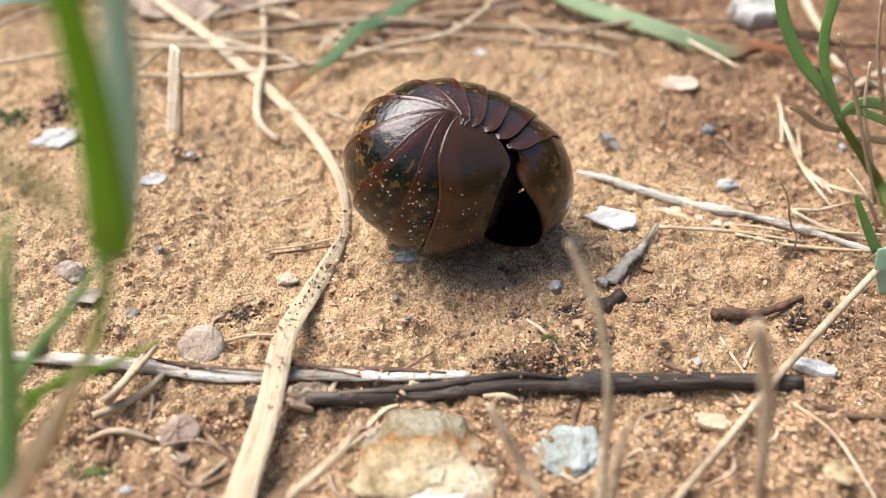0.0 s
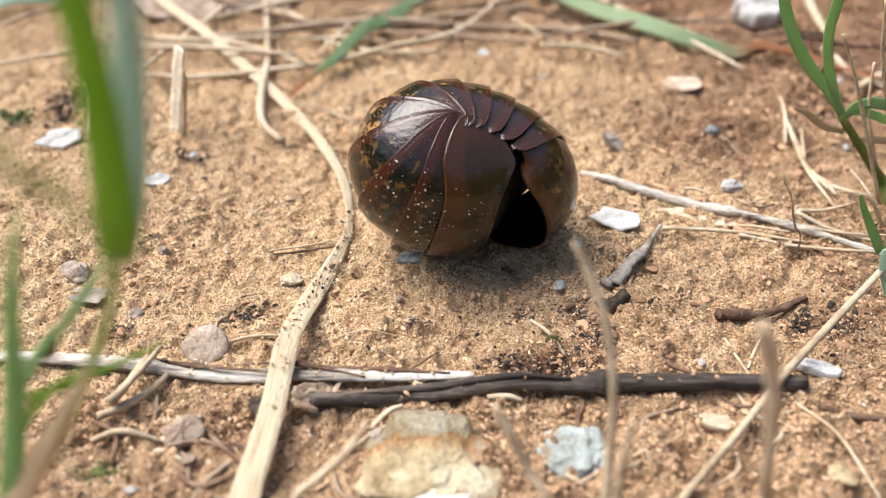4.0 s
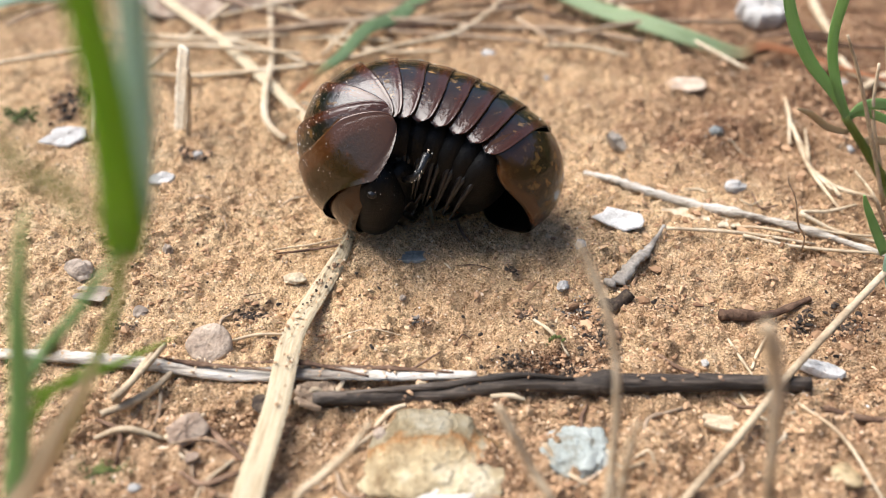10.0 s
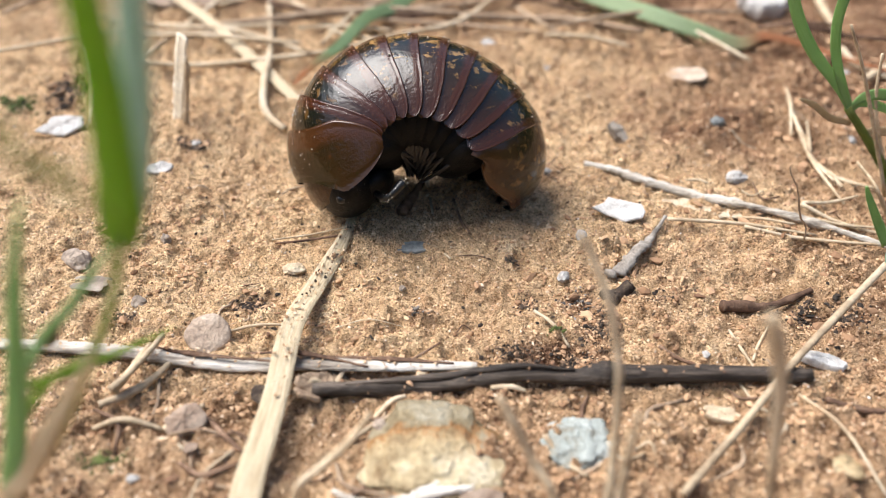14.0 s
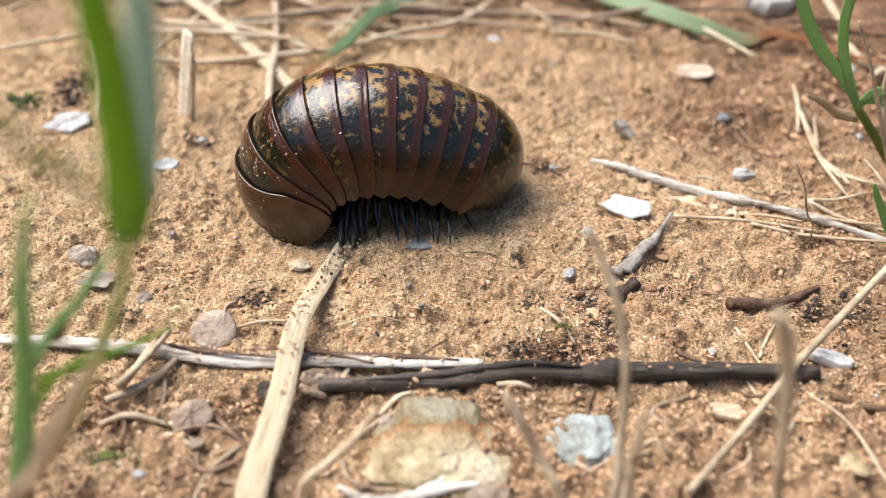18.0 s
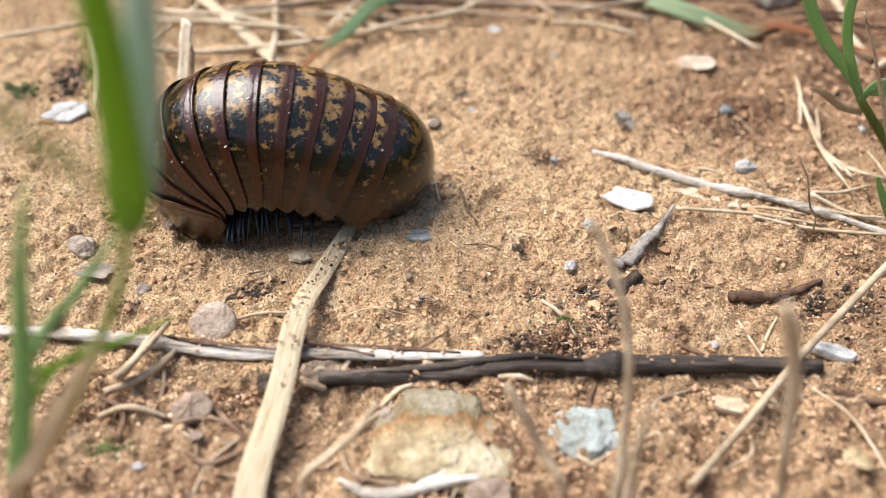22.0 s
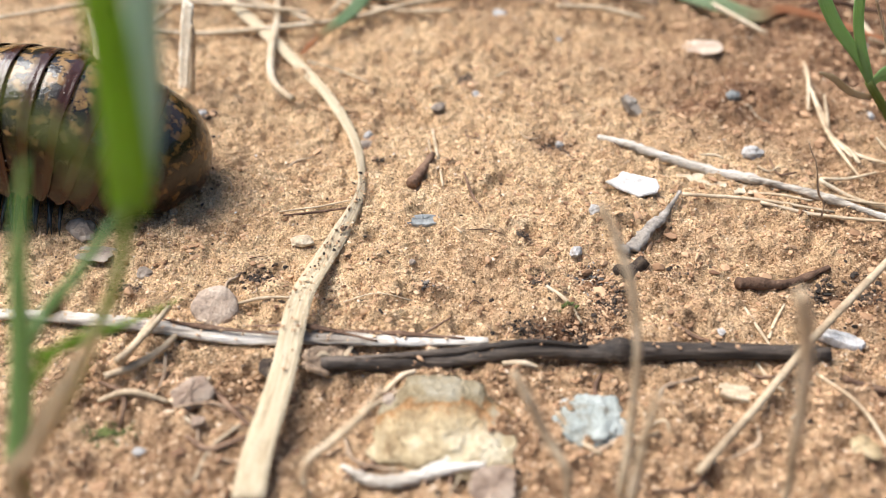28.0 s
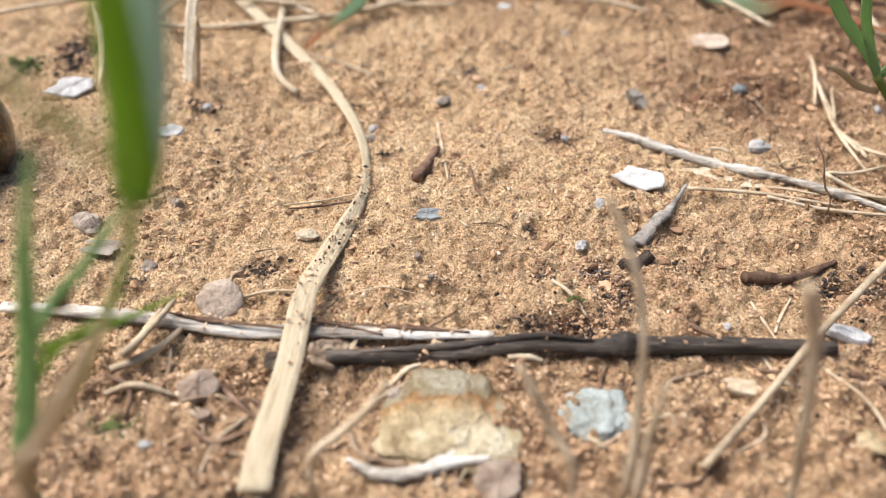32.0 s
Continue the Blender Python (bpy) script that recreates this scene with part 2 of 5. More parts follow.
def leaf(name, dark, mid, light, edge=None):
    """Grass blade: along its length it may turn to a withered tip; light shines through it."""
    m = surface(name, dark, mid, light, 3.0, 0.5, 0.4, 0.0002, 0.1, (1, 14, 1), True)
    b = m.node_tree.nodes["Principled BSDF"]
    if edge:
        col = base(m).links[0].from_socket
        uv = m.node_tree.nodes.new("ShaderNodeTexCoord").outputs["UV"]
        s = m.node_tree.nodes.new("ShaderNodeSeparateXYZ")
        link(m, uv, s.inputs[0])
        r = ramp(m, s.outputs[0], [(edge[0], (0, 0, 0)), (edge[1], (1, 1, 1))])
        link(m, mix(m, r.outputs[0], col, edge[2]), base(m))
    col = base(m).links[0].from_socket
    t = node(m, "ShaderNodeBsdfTranslucent")
    link(m, col, t.inputs[0])
    mx = node(m, "ShaderNodeMixShader", Fac=0.55)
    link(m, b.outputs[0], mx.inputs[1])
    link(m, t.outputs[0], mx.inputs[2])
    link(m, mx.outputs[0], m.node_tree.nodes["Material Output"].inputs[0])
    return m


M_grass = leaf("green_grass", (0.24, 0.42, 0.03), (0.36, 0.57, 0.07), (0.48, 0.66, 0.16))
M_grasspale = leaf("bluish_grass", (0.48, 0.7, 0.52), (0.62, 0.8, 0.66), (0.74, 0.86, 0.78))
M_grassblue = leaf("blue_green_grass", (0.3, 0.52, 0.18), (0.42, 0.64, 0.27), (0.54, 0.72, 0.4))
M_grasstip = leaf("withering_grass", (0.16, 0.28, 0.12), (0.3, 0.44, 0.22), (0.48, 0.58, 0.38), (0.72, 0.92, (0.55, 0.24, 0.1)))
M_sheath = leaf("withered_sheath", (0.5, 0.36, 0.2), (0.66, 0.52, 0.33), (0.78, 0.68, 0.5))


def shell(name, ground, patch, rim, amount, spread, band, pits=0.55):
    """Polished, finely pitted plate: dark ground, ochre blotches along the back, red-brown hind margin."""
    m = material(name, ground, 0.2, 0.38)
    for slot, value in (("Coat Weight", 0.25), ("Coat Roughness", 0.06), ("Coat IOR", 1.5)):
        m.node_tree.nodes["Principled BSDF"].inputs[slot].default_value = value
    tcn = m.node_tree.nodes.new("ShaderNodeTexCoord")
    uv = m.node_tree.nodes.new("ShaderNodeSeparateXYZ")
    link(m, tcn.outputs["UV"], uv.inputs[0])
    info = m.node_tree.nodes.new("ShaderNodeObjectInfo")
    shift = m.node_tree.nodes.new("ShaderNodeVectorMath")
    shift.operation = "MULTIPLY_ADD"
    link(m, info.outputs["Random"], shift.inputs[0])
    shift.inputs[1].default_value = (0.3, 0.7, 0.5)
    link(m, tcn.outputs["Object"], shift.inputs[2])
    blot = noisy(m, 600, 7, 0.62, shift.outputs[0])
    tint = noisy(m, 140, 4, 0.6, shift.outputs[0])
    fine = noisy(m, 1500, 3, 0.6, shift.outputs[0])

    def plus(a, b, factor=1.0):
        n = node(m, "ShaderNodeMath")
        n.operation = "MULTIPLY_ADD"
        link(m, b, n.inputs[0])
        n.inputs[1].default_value = factor
        link(m, a, n.inputs[2])
        return n.outputs[0]
    side = ramp(m, uv.outputs[1], [(0.16, (0.0, 0.0, 0.0)), (0.3, (spread * 0.45,) * 3), (0.42, (spread * 0.85,) * 3), (0.5, (spread,) * 3), (0.58, (spread * 0.85,) * 3), (0.7, (spread * 0.45,) * 3), (0.84, (0.0, 0.0, 0.0))])
    spot = ramp(m, plus(blot, side.outputs[0]), [(amount - 0.02, (0, 0, 0)), (amount + 0.075, (1, 1, 1))])
    tone = ramp(m, tint, [(0.4, ground), (0.68, tuple(0.6 * a + 0.4 * b for a, b in zip(ground, rim)))])
    hue = ramp(m, tint, [(0.3, tuple(0.55 * q for q in patch)), (0.6, patch)])
    c = mix(m, spot.outputs[0], tone.outputs[0], hue.outputs[0])
    margin = ramp(m, plus(uv.outputs[0], tint, 0.25), [(band, (0, 0, 0)), (band + 0.13, (1, 1, 1))])
    c = mix(m, margin.outputs[0], c, rim)
    lobe = ramp(m, uv.outputs[1], [(0.06, (1, 1, 1)), (0.26, (0, 0, 0)), (0.74, (0, 0, 0)), (0.94, (1, 1, 1))])
    c = mix(m, mix(m, 0.75, (0.0, 0.0, 0.0), lobe.outputs[0]), c, rim)
    link(m, c, base(m))
    r = ramp(m, fine, [(0.3, (0.1, 0.1, 0.1)), (0.7, (0.21, 0.21, 0.21))])
    link(m, r.outputs[0], m.node_tree.nodes["Principled BSDF"].inputs["Roughness"])
    bump(m, fine, pits, 0.00022, bump(m, tint, pits * 0.4, 0.0008))
    return m


M_shell = shell("tergite_shell", (0.0075, 0.0082, 0.0036), (0.28, 0.16, 0.055), (0.042, 0.0125, 0.0042), 0.625, 0.17, 0.79)
M_foreshell = shell("fore_tergite_shell", (0.005, 0.0065, 0.0033), (0.12, 0.062, 0.017), (0.044, 0.0128, 0.0043), 0.63, 0.13, 0.74)
M_shield = shell("shield_shell", (0.016, 0.0125, 0.004), (0.07, 0.026, 0.006), (0.052, 0.019, 0.0055), 0.63, 0.06, 0.72, 0.42)
M_anal = shell("tail_shell", (0.006, 0.007, 0.0034), (0.15, 0.08, 0.024), (0.066, 0.025, 0.0075), 0.57, 0.06, 0.92, 0.3)
M_dark = surface("dark_cuticle", (0.002, 0.002, 0.002), (0.004, 0.0035, 0.003), (0.01, 0.008, 0.007), 400, 0.5, 0.2, 0.0002, 0.1)
M_leg = surface("leg_cuticle", (0.003, 0.003, 0.003), (0.006, 0.0055, 0.0055), (0.012, 0.01, 0.009), 600, 0.28, 0.6, 0.0001, 0.2)

# ---- builders ----
rng = random.Random(7)


def lattice(ix, iy, seed):
    v = np.sin(ix * 127.1 + iy * 311.7 + seed * 74.7) * 43758.5453
    return v - np.floor(v)


def value_noise(x, y, seed):
    ix, iy = np.floor(x), np.floor(y)
    fx, fy = x - ix, y - iy
    fx, fy = fx * fx * (3 - 2 * fx), fy * fy * (3 - 2 * fy)
    a, b = lattice(ix, iy, seed), lattice(ix + 1, iy, seed)
    c, d = lattice(ix, iy + 1, seed), lattice(ix + 1, iy + 1, seed)
    return a + (b - a) * fx + (c - a) * fy + (a - b - c + d) * fx * fy - 0.5


# small spots of darker, rougher ground: x, y, two radii, strength
DARK_SPOTS = [(*(0.0151, -0.0238), 0.0055, 0.0022, 0.75), (*(0.0202, -0.0191), 0.0024, 0.003, 0.7), (*(0.0183, -0.0138), 0.0028, 0.0026, 0.55), (*(-0.0285, -0.0138), 0.003, 0.0018, 0.35),
          (*(-0.0752, 0.0483), 0.004, 0.005, 0.6), (*(0.0158, 0.0194), 0.005, 0.003, 0.45), (*(-0.0161, -0.0297), 0.004, 0.002, 0.6), (*(0.0550, -0.0162), 0.005, 0.002, 0.5),
          (*(0.0428, 0.0336), 0.006, 0.004, 0.6), (*(0.0357, 0.0412), 0.004, 0.003, 0.5), (*(0.0129, 0.0447), 0.004, 0.002, 0.4), (*(-0.0449, -0.0191), 0.004, 0.0016, 0.3), (*(-0.0043, -0.0168), 0.002, 0.0014, 0.4)]


def earthiness(x, y):
    """Darker, moister earth beyond the clearing, to its right and along the near side; also small dark spots."""
    far = np.clip((y - 0.058 + 0.2 * x) / 0.07, 0, 1)
    right = np.clip((x - 0.018) / 0.035, 0, 1) * np.clip((y - 0.004) / 0.03, 0, 1)
    near = np.clip((-0.024 - y) / 0.012, 0, 1) * 0.38
    out = np.maximum(np.maximum(far * 0.75, right * 0.62), near) * 0.72 * np.exp(-(np.hypot(x, y) / 0.3) ** 4)
    # mild darkening that grows from left to right
    out = np.maximum(out, 0.17 * np.clip((x + 0.012) / 0.06, 0, 1))
    for px, py, rx, ry, s in DARK_SPOTS:
        out = np.maximum(out, s * np.exp(-((x - px) / rx) ** 2 - ((y - py) / ry) ** 2))
    return np.clip(out, 0, 1)


def relief(x, y):
    """Height of the soil, in metres."""
    x, y = np.asarray(x, float), np.asarray(y, float)
    h = 0.0022 * value_noise(x / 0.031, y / 0.031, 1) + 0.0016 * value_noise(x / 0.011, y / 0.011, 2) + 0.0008 * value_noise(x / 0.0062, y / 0.0062, 7)
    h += 0.0008 * value_noise(x / 0.0042, y / 0.0042, 3) * (0.5 + 2.5 * np.abs(value_noise(x / 0.02, y / 0.02, 9)))
    h += 0.0010 * value_noise(x / 0.0018, y / 0.0018, 4) + 0.0009 * value_noise(x / 0.00085, y / 0.00085, 5)
    h -= 0.0012 * np.clip(value_noise(x / 0.0026, y / 0.0026, 12) - 0.16, 0, 1) * 3
    rough = np.clip(1.8 * value_noise(x / 0.014, y / 0.011, 21) + 0.05 + 0.5 * np.clip((-0.022 - y) / 0.01, 0, 1) + earthiness(x, y), 0, 1)
    clod = np.abs(value_noise(x / 0.0034 + 0.6 * value_noise(x / 0.003, y / 0.003, 23), y / 0.0034, 22))
    h += rough * (0.0026 * (0.25 - clod) + 0.0016 * value_noise(x / 0.0012, y / 0.0012, 24))
    h += earthiness(x, y) * 0.009 * value_noise(x / 0.008, y / 0.008, 6)
    away = np.hypot(x, y)
    return h * np.clip(1.4 - away / 2.0, 0.15, 1) + np.clip(away - 0.4, 0, 20) * 0.01 * value_noise(x / 0.5, y / 0.5, 8)


def gz(x, y):
    return float(relief(x, y))


def part(name, bm, mat, parent=None, label="", smooth=True):
    me = bpy.data.meshes.new(name)
    bm.normal_update()
    bm.to_mesh(me)
    bm.free()
    for p in me.polygons:
        p.use_smooth = smooth
    me.materials.append(mat)
    ob = new(name, me)
    ob.parent = parent
    if label:
        ob["label"] = label
    return ob


def curve(points, n):
    """Points along a smooth line through the given ones."""
    p = [Vector(q) for q in points]
    p = [2 * p[0] - p[1], *p, 2 * p[-1] - p[-2]]
    out = []
    for k in range(n):
        s = k / (n - 1) * (len(p) - 3)
        i = min(int(s), len(p) - 4)
        f = s - i
        a, b, c, d = p[i:i + 4]
        out.append(0.5 * (2 * b + (c - a) * f + (2 * a - 5 * b + 4 * c - d) * f * f + (3 * b - a - 3 * c + d) * f ** 3))
    return out


def along(values, n):
    return [float(v) for v in np.interp(np.linspace(0, 1, n), np.linspace(0, 1, len(values)), values)]


def raised(points, lift):
    return [(p[0], p[1], gz(p[0], p[1]) + lift + (p[2] if len(p) > 2 else 0)) for p in points]


def tube_mesh(points, radii, n=24, sides=8, rough=0.12, seed=0, flat=1.0):
    """A tapered, slightly knobbly stem with closed ends."""
    line, rad, r = curve(points, n), along(radii, n), random.Random(seed)
    bm, rings = bmesh.new(), []
    uvl = bm.loops.layers.uv.new()
    for k, p in enumerate(line):
        d = (line[min(k + 1, n - 1)] - line[max(k - 1, 0)]).normalized()
        s = d.cross(Vector((0, 0, 1)))
        s = s.normalized() if s.length > 1e-4 else Vector((1, 0, 0))
        u = s.cross(d)
        w = 1 + rough * (r.random() - 0.5)
        rings.append([bm.verts.new(p + rad[k] * w * (1 + rough * (r.random() - 0.5)) * (math.cos(a) * s + flat * math.sin(a) * u))
                      for a in (2 * math.pi * j / sides for j in range(sides))])
    for k in range(n - 1):
        for j in range(sides):
            f = bm.faces.new((rings[k][j], rings[k][(j + 1) % sides], rings[k + 1][(j + 1) % sides], rings[k + 1][j]))
            for lp, (kk, jj) in zip(f.loops, ((k, j), (k, j + 1), (k + 1, j + 1), (k + 1, j))):
                lp[uvl].uv = (kk / (n - 1), jj / sides)
    bm.faces.new(reversed(rings[0]))
    bm.faces.new(rings[-1])
    return bm


def blade_mesh(points, widths, n=28, thick=0.00025, fold=0.15, facing=(0, -0.5, 1), twist=(0, 0), ragged=0.0, seed=0):
    """A flat blade with thickness, a shallow fold along the middle and a twist along its length."""
    line, wid, turn, r = curve(points, n), along(widths, n), along(twist, n), random.Random(seed)
    bm, rings = bmesh.new(), []
    uvl = bm.loops.layers.uv.new()
    for k, p in enumerate(line):
        d = (line[min(k + 1, n - 1)] - line[max(k - 1, 0)]).normalized()
        s = d.cross(Vector(facing)).normalized()
        s = Matrix.Rotation(radians(turn[k]), 3, d) @ s
        u = s.cross(d).normalized()
        ring = []
        for q, up in ((-0.5, 1), (-0.25, 1), (0, 1), (0.25, 1), (0.5, 1), (0.5, 0), (0.25, 0), (0, 0), (-0.25, 0), (-0.5, 0)):
            e = 1 + ragged * (r.random() - 0.5) if abs(q) == 0.5 else 1
            ring.append(bm.verts.new(p + s * q * wid[k] * e + u * ((0.5 - abs(q)) * -fold * wid[k] + (thick if up else 0) * (1 - abs(q)))))
        rings.append(ring)
    m = len(rings[0])
    for k in range(n - 1):
        for j in range(m):
            f = bm.faces.new((rings[k][j], rings[k][(j + 1) % m], rings[k + 1][(j + 1) % m], rings[k + 1][j]))
            for lp, (kk, jj) in zip(f.loops, ((k, j), (k, j + 1), (k + 1, j + 1), (k + 1, j))):
                lp[uvl].uv = (kk / (n - 1), min(jj, 9 - jj if jj < 10 else 0) / 4)
    bm.faces.new(reversed(rings[0]))
    bm.faces.new(rings[-1])
    return bm


def stone_mesh(sx, sy, sz, seed, sub=3, rough=0.3, facets=0.0):
    """An uneven stone about the origin."""
    bm = bmesh.new()
    bmesh.ops.create_icosphere(bm, subdivisions=sub, radius=1)
    off = Vector((seed * 3.7, seed * 1.3, seed * 2.1))
    for v in bm.verts:
        p = v.co.copy()
        k = 1 + rough * noise.noise(p * 1.3 + off) + rough * 0.5 * noise.noise(p * 3.1 + off) + rough * 0.22 * noise.noise(p * 7 + off)
        if facets:
            c = noise.cell_vector(p * 1.1 + off)
            k *= 1 - facets * abs(c.x - 0.5)
        v.co = Vector((p.x * sx, p.y * sy, p.z * sz)) * k
    return bm


def flake_mesh(lx, ly, thick, seed, jag=0.25, corners=9, dome=0.04, square=0.0):
    """A thin irregular flake with broken edges, lying flat about the origin."""
    r, bm = random.Random(seed), bmesh.new()
    out = []
    for k in range(corners * 3):
        a = 2 * math.pi * k / (corners * 3)
        j = 1 + jag * (noise.noise(Vector((math.cos(a) * 1.6, math.sin(a) * 1.6, seed * 5.3))) + 0.4 * (r.random() - 0.5))
        j *= max(abs(math.cos(a)), abs(math.sin(a))) ** -square
        out.append((math.cos(a) * lx * j, math.sin(a) * ly * j))
    layers = []
    for scale, z in ((0.93, 0), (1.0, 0.35), (0.98, 0.75), (0.9, 1.0), (0.5, 1.0 + dome * 2), (0.12, 1.0 + dome * 3)):
        layers.append([bm.verts.new((x * scale, y * scale, thick * z * (1 + 0.25 * noise.noise(Vector((x * 900, y * 900, seed)))))) for x, y in out])
    m = len(out)
    for a, b in zip(layers, layers[1:]):
        for j in range(m):
            bm.faces.new((a[j], a[(j + 1) % m], b[(j + 1) % m], b[j]))
    bm.faces.new(layers[-1])
    bm.faces.new(reversed(layers[0]))
    return bm


def stem(name, points, radii, mat, label, category, group="", lift=0.0, free=False, n=24, rough=0.12, flat=1.0, sides=8):
    pts = points if free else raised(points, lift)
    return tagged(part(name, tube_mesh(pts, radii, n, sides, rough, len(label) + len(points), flat), mat), label, category, group)


def blade(name, points, widths, mat, label, category, group="", lift=0.0003, free=False, parent=None, **k):
    pts = points if free else raised(points, lift)
    ob = part(name, blade_mesh(pts, widths, **k), mat, parent)
    return tagged(ob, label, category, group) if parent is None else ob


def flake(name, at, lx, ly, thick, mat, label, category, seed, turn=0, tilt=(0, 0), group="", lift=0.0, **k):
    ob = part(name, flake_mesh(lx, ly, thick, seed, **k), mat, smooth=False)
    ob.matrix_basis = pose(at[0], at[1], gz(*at) + lift, tilt[0], tilt[1], turn)
    return tagged(ob, label, category, group)


def stone(name, at, sx, sy, sz, mat, label, category, seed, turn=0, sink=0.35, group="", rough=0.3, facets=0.0, sub=3):
    ob = part(name, stone_mesh(sx, sy, sz, seed, sub, rough, facets), mat, smooth=sub > 3)
    ob.matrix_basis = pose(at[0], at[1], gz(*at) + sz * (1 - 2 * sink), 0, 0, turn)
    return tagged(ob, label, category, group)


def rooted(points):
    """Carries the foot of a standing stem down into the soil."""
    ends = sorted((points[0], points[-1]), key=lambda p: p[2])
    foot = (ends[0][0], ends[0][1], -0.002)
    return [foot, *points] if points[0] == ends[0] else [*points, foot]


def dust(parent, line, radius, count, seed, mat, spread=0.0006, what="stick"):
    """Sand grains lying on a stick."""
    r, verts, faces, pts = random.Random(seed), [], [], curve(line, 60)
    for _ in range(count):
        p = pts[r.randrange(60)]
        a = r.gauss(0, 0.7)
        add_lump(verts, faces, p.x + r.gauss(0, spread), p.y + radius * math.sin(a), p.z + radius * math.cos(a), 0.00024 * (0.4 + r.random()), r)
    me = bpy.data.meshes.new("sand_dust")
    me.from_pydata(verts, [], faces)
    me.materials.append(mat)
    ob = new("sand_dust", me)
    ob.parent = parent
    ob["label"] = "sand grains lying on the " + what


def clump(name, at, rx, ry, count, size, mat, label, category, seed, height=0.5):
    """A low heap of crumbled bits in one mesh."""
    r, verts, faces = random.Random(seed), [], []
    for k in range(count * 9):
        a, d = r.random() * 6.283, abs(r.gauss(0, 0.62))
        x, y = at[0] + math.cos(a) * d * rx, at[1] + math.sin(a) * d * ry
        s = size * (0.08 + 0.4 * r.random() ** 4)
        z = gz(x, y) + s * 0.2 + max(0, 1 - d) * height * size * 0.7 * r.random()
        add_lump(verts, faces, x, y, z, s, r)
    me = bpy.data.meshes.new(name)
    me.from_pydata(verts, [], faces)
    me.materials.append(mat)
    return tagged(new(name, me), label, category, "", "stuff")


LUMP_V = [(0, 0, 1), (0.9, 0, 0.35), (0.28, 0.85, 0.3), (-0.72, 0.53, 0.4), (-0.7, -0.5, 0.3), (0.3, -0.85, 0.4), (0.7, 0.5, -0.5), (-0.3, 0.8, -0.5), (-0.9, 0, -0.45), (-0.2, -0.85, -0.5), (0.72, -0.5, -0.5)]
LUMP_F = [(0, 1, 2), (0, 2, 3), (0, 3, 4), (0, 4, 5), (0, 5, 1), (1, 6, 2), (2, 7, 3), (3, 8, 4), (4, 9, 5), (5, 10, 1), (2, 6, 7), (3, 7, 8), (4, 8, 9), (5, 9, 10), (1, 10, 6)]


def add_lump(verts, faces, x, y, z, s, r):
    o, c, d = len(verts), math.cos(r.random() * 6.28) * s, math.sin(r.random() * 6.28) * s
    sx, sy, sz = 0.6 + 1.5 * r.random() ** 3, 0.5 + 0.7 * r.random(), 0.4 + 0.5 * r.random()
    n = (c * c + d * d) ** 0.5 or 1
    c, d = c / n * s, d / n * s
    for a, b, e in LUMP_V:
        j = 0.65 + 0.7 * r.random()
        a, b = a * sx * j, b * sy * j
        verts.append((x + a * c - b * d, y + a * d + b * c, z + e * sz * s * j))
    faces.extend(tuple(q + o for q in f) for f in LUMP_F)


# ---- ground: one sheet, fine near the camera, reaching far out ----
def spaced(lo, hi, step, reach):
    mid = list(np.arange(lo, hi + step / 2, step))
    out, s, a, b = [], step, lo, hi
    left, right = [], []
    while b < reach:
        s *= 1.025 if s < 0.0014 else 1.22
        a, b = a - s, b + s
        left.append(a), right.append(b)
    return np.array(left[::-1] + mid + right)


gx, gy = spaced(-0.074, 0.074, 0.0003, 40.0), spaced(-0.052, 0.055, 0.0003, 40.0)
GX, GY = np.meshgrid(gx, gy)
GZ = relief(GX, GY)
rows_n, cols_n = GX.shape
ground_me = bpy.data.meshes.new("ground")
idx = np.arange(rows_n * cols_n).reshape(rows_n, cols_n)
quads = np.stack([idx[:-1, :-1], idx[:-1, 1:], idx[1:, 1:], idx[1:, :-1]], -1).reshape(-1, 4)
ground_me.vertices.add(rows_n * cols_n)
ground_me.vertices.foreach_set("co", np.stack([GX, GY, GZ], -1).ravel())
ground_me.loops.add(quads.size)
ground_me.loops.foreach_set("vertex_index", quads.ravel())
ground_me.polygons.add(len(quads))
ground_me.polygons.foreach_set("loop_start", np.arange(len(quads)) * 4)
ground_me.polygons.foreach_set("use_smooth", np.ones(len(quads), bool))
ground_me.update(calc_edges=True)
ground_me.attributes.new("earthy", "FLOAT", "POINT").data.foreach_set("value", earthiness(GX, GY).ravel())
ground_me.materials.append(M_sand)
tagged(new("ground", ground_me), "dry orange sandy soil with darker crumbly patches", "ground", "", "structure")


# ---- unseen green ring, added to keep low sky reflections off the shell ----
M_backdrop = surface("scrub", (0.02, 0.03, 0.012), (0.05, 0.065, 0.025), (0.13, 0.14, 0.06), 6, 0.9, 0.2, 0.02, 0.0)
bm = bmesh.new()
ring = []
for k in range(160):
    a = 2 * math.pi * k / 160
    d = 5.0 + 0.8 * noise.noise(Vector((math.cos(a) * 6, math.sin(a) * 6, 1)))
    top = 2.4 + 0.9 * noise.noise(Vector((math.cos(a) * 5, math.sin(a) * 5, 4))) + 0.5 * noise.noise(Vector((math.cos(a) * 22, math.sin(a) * 22, 9)))
    column = []
    for j in range(8):
        f = j / 7
        e = d + 0.5 * noise.noise(Vector((math.cos(a) * 14, math.sin(a) * 14, 5 * f))) + 0.5 * f * f
        column.append(bm.verts.new((e * math.cos(a), e * math.sin(a), -0.1 + (top + 0.1) * f)))
    ring.append(column)
for a, b in zip(ring, ring[1:] + ring[:1]):
    for j in range(7):
        bm.faces.new((a[j], a[j + 1], b[j + 1], b[j]))
tagged(part("backdrop", bm, M_backdrop), "unseen dull green ring added to block the low sky", "scrub", "", "structure")


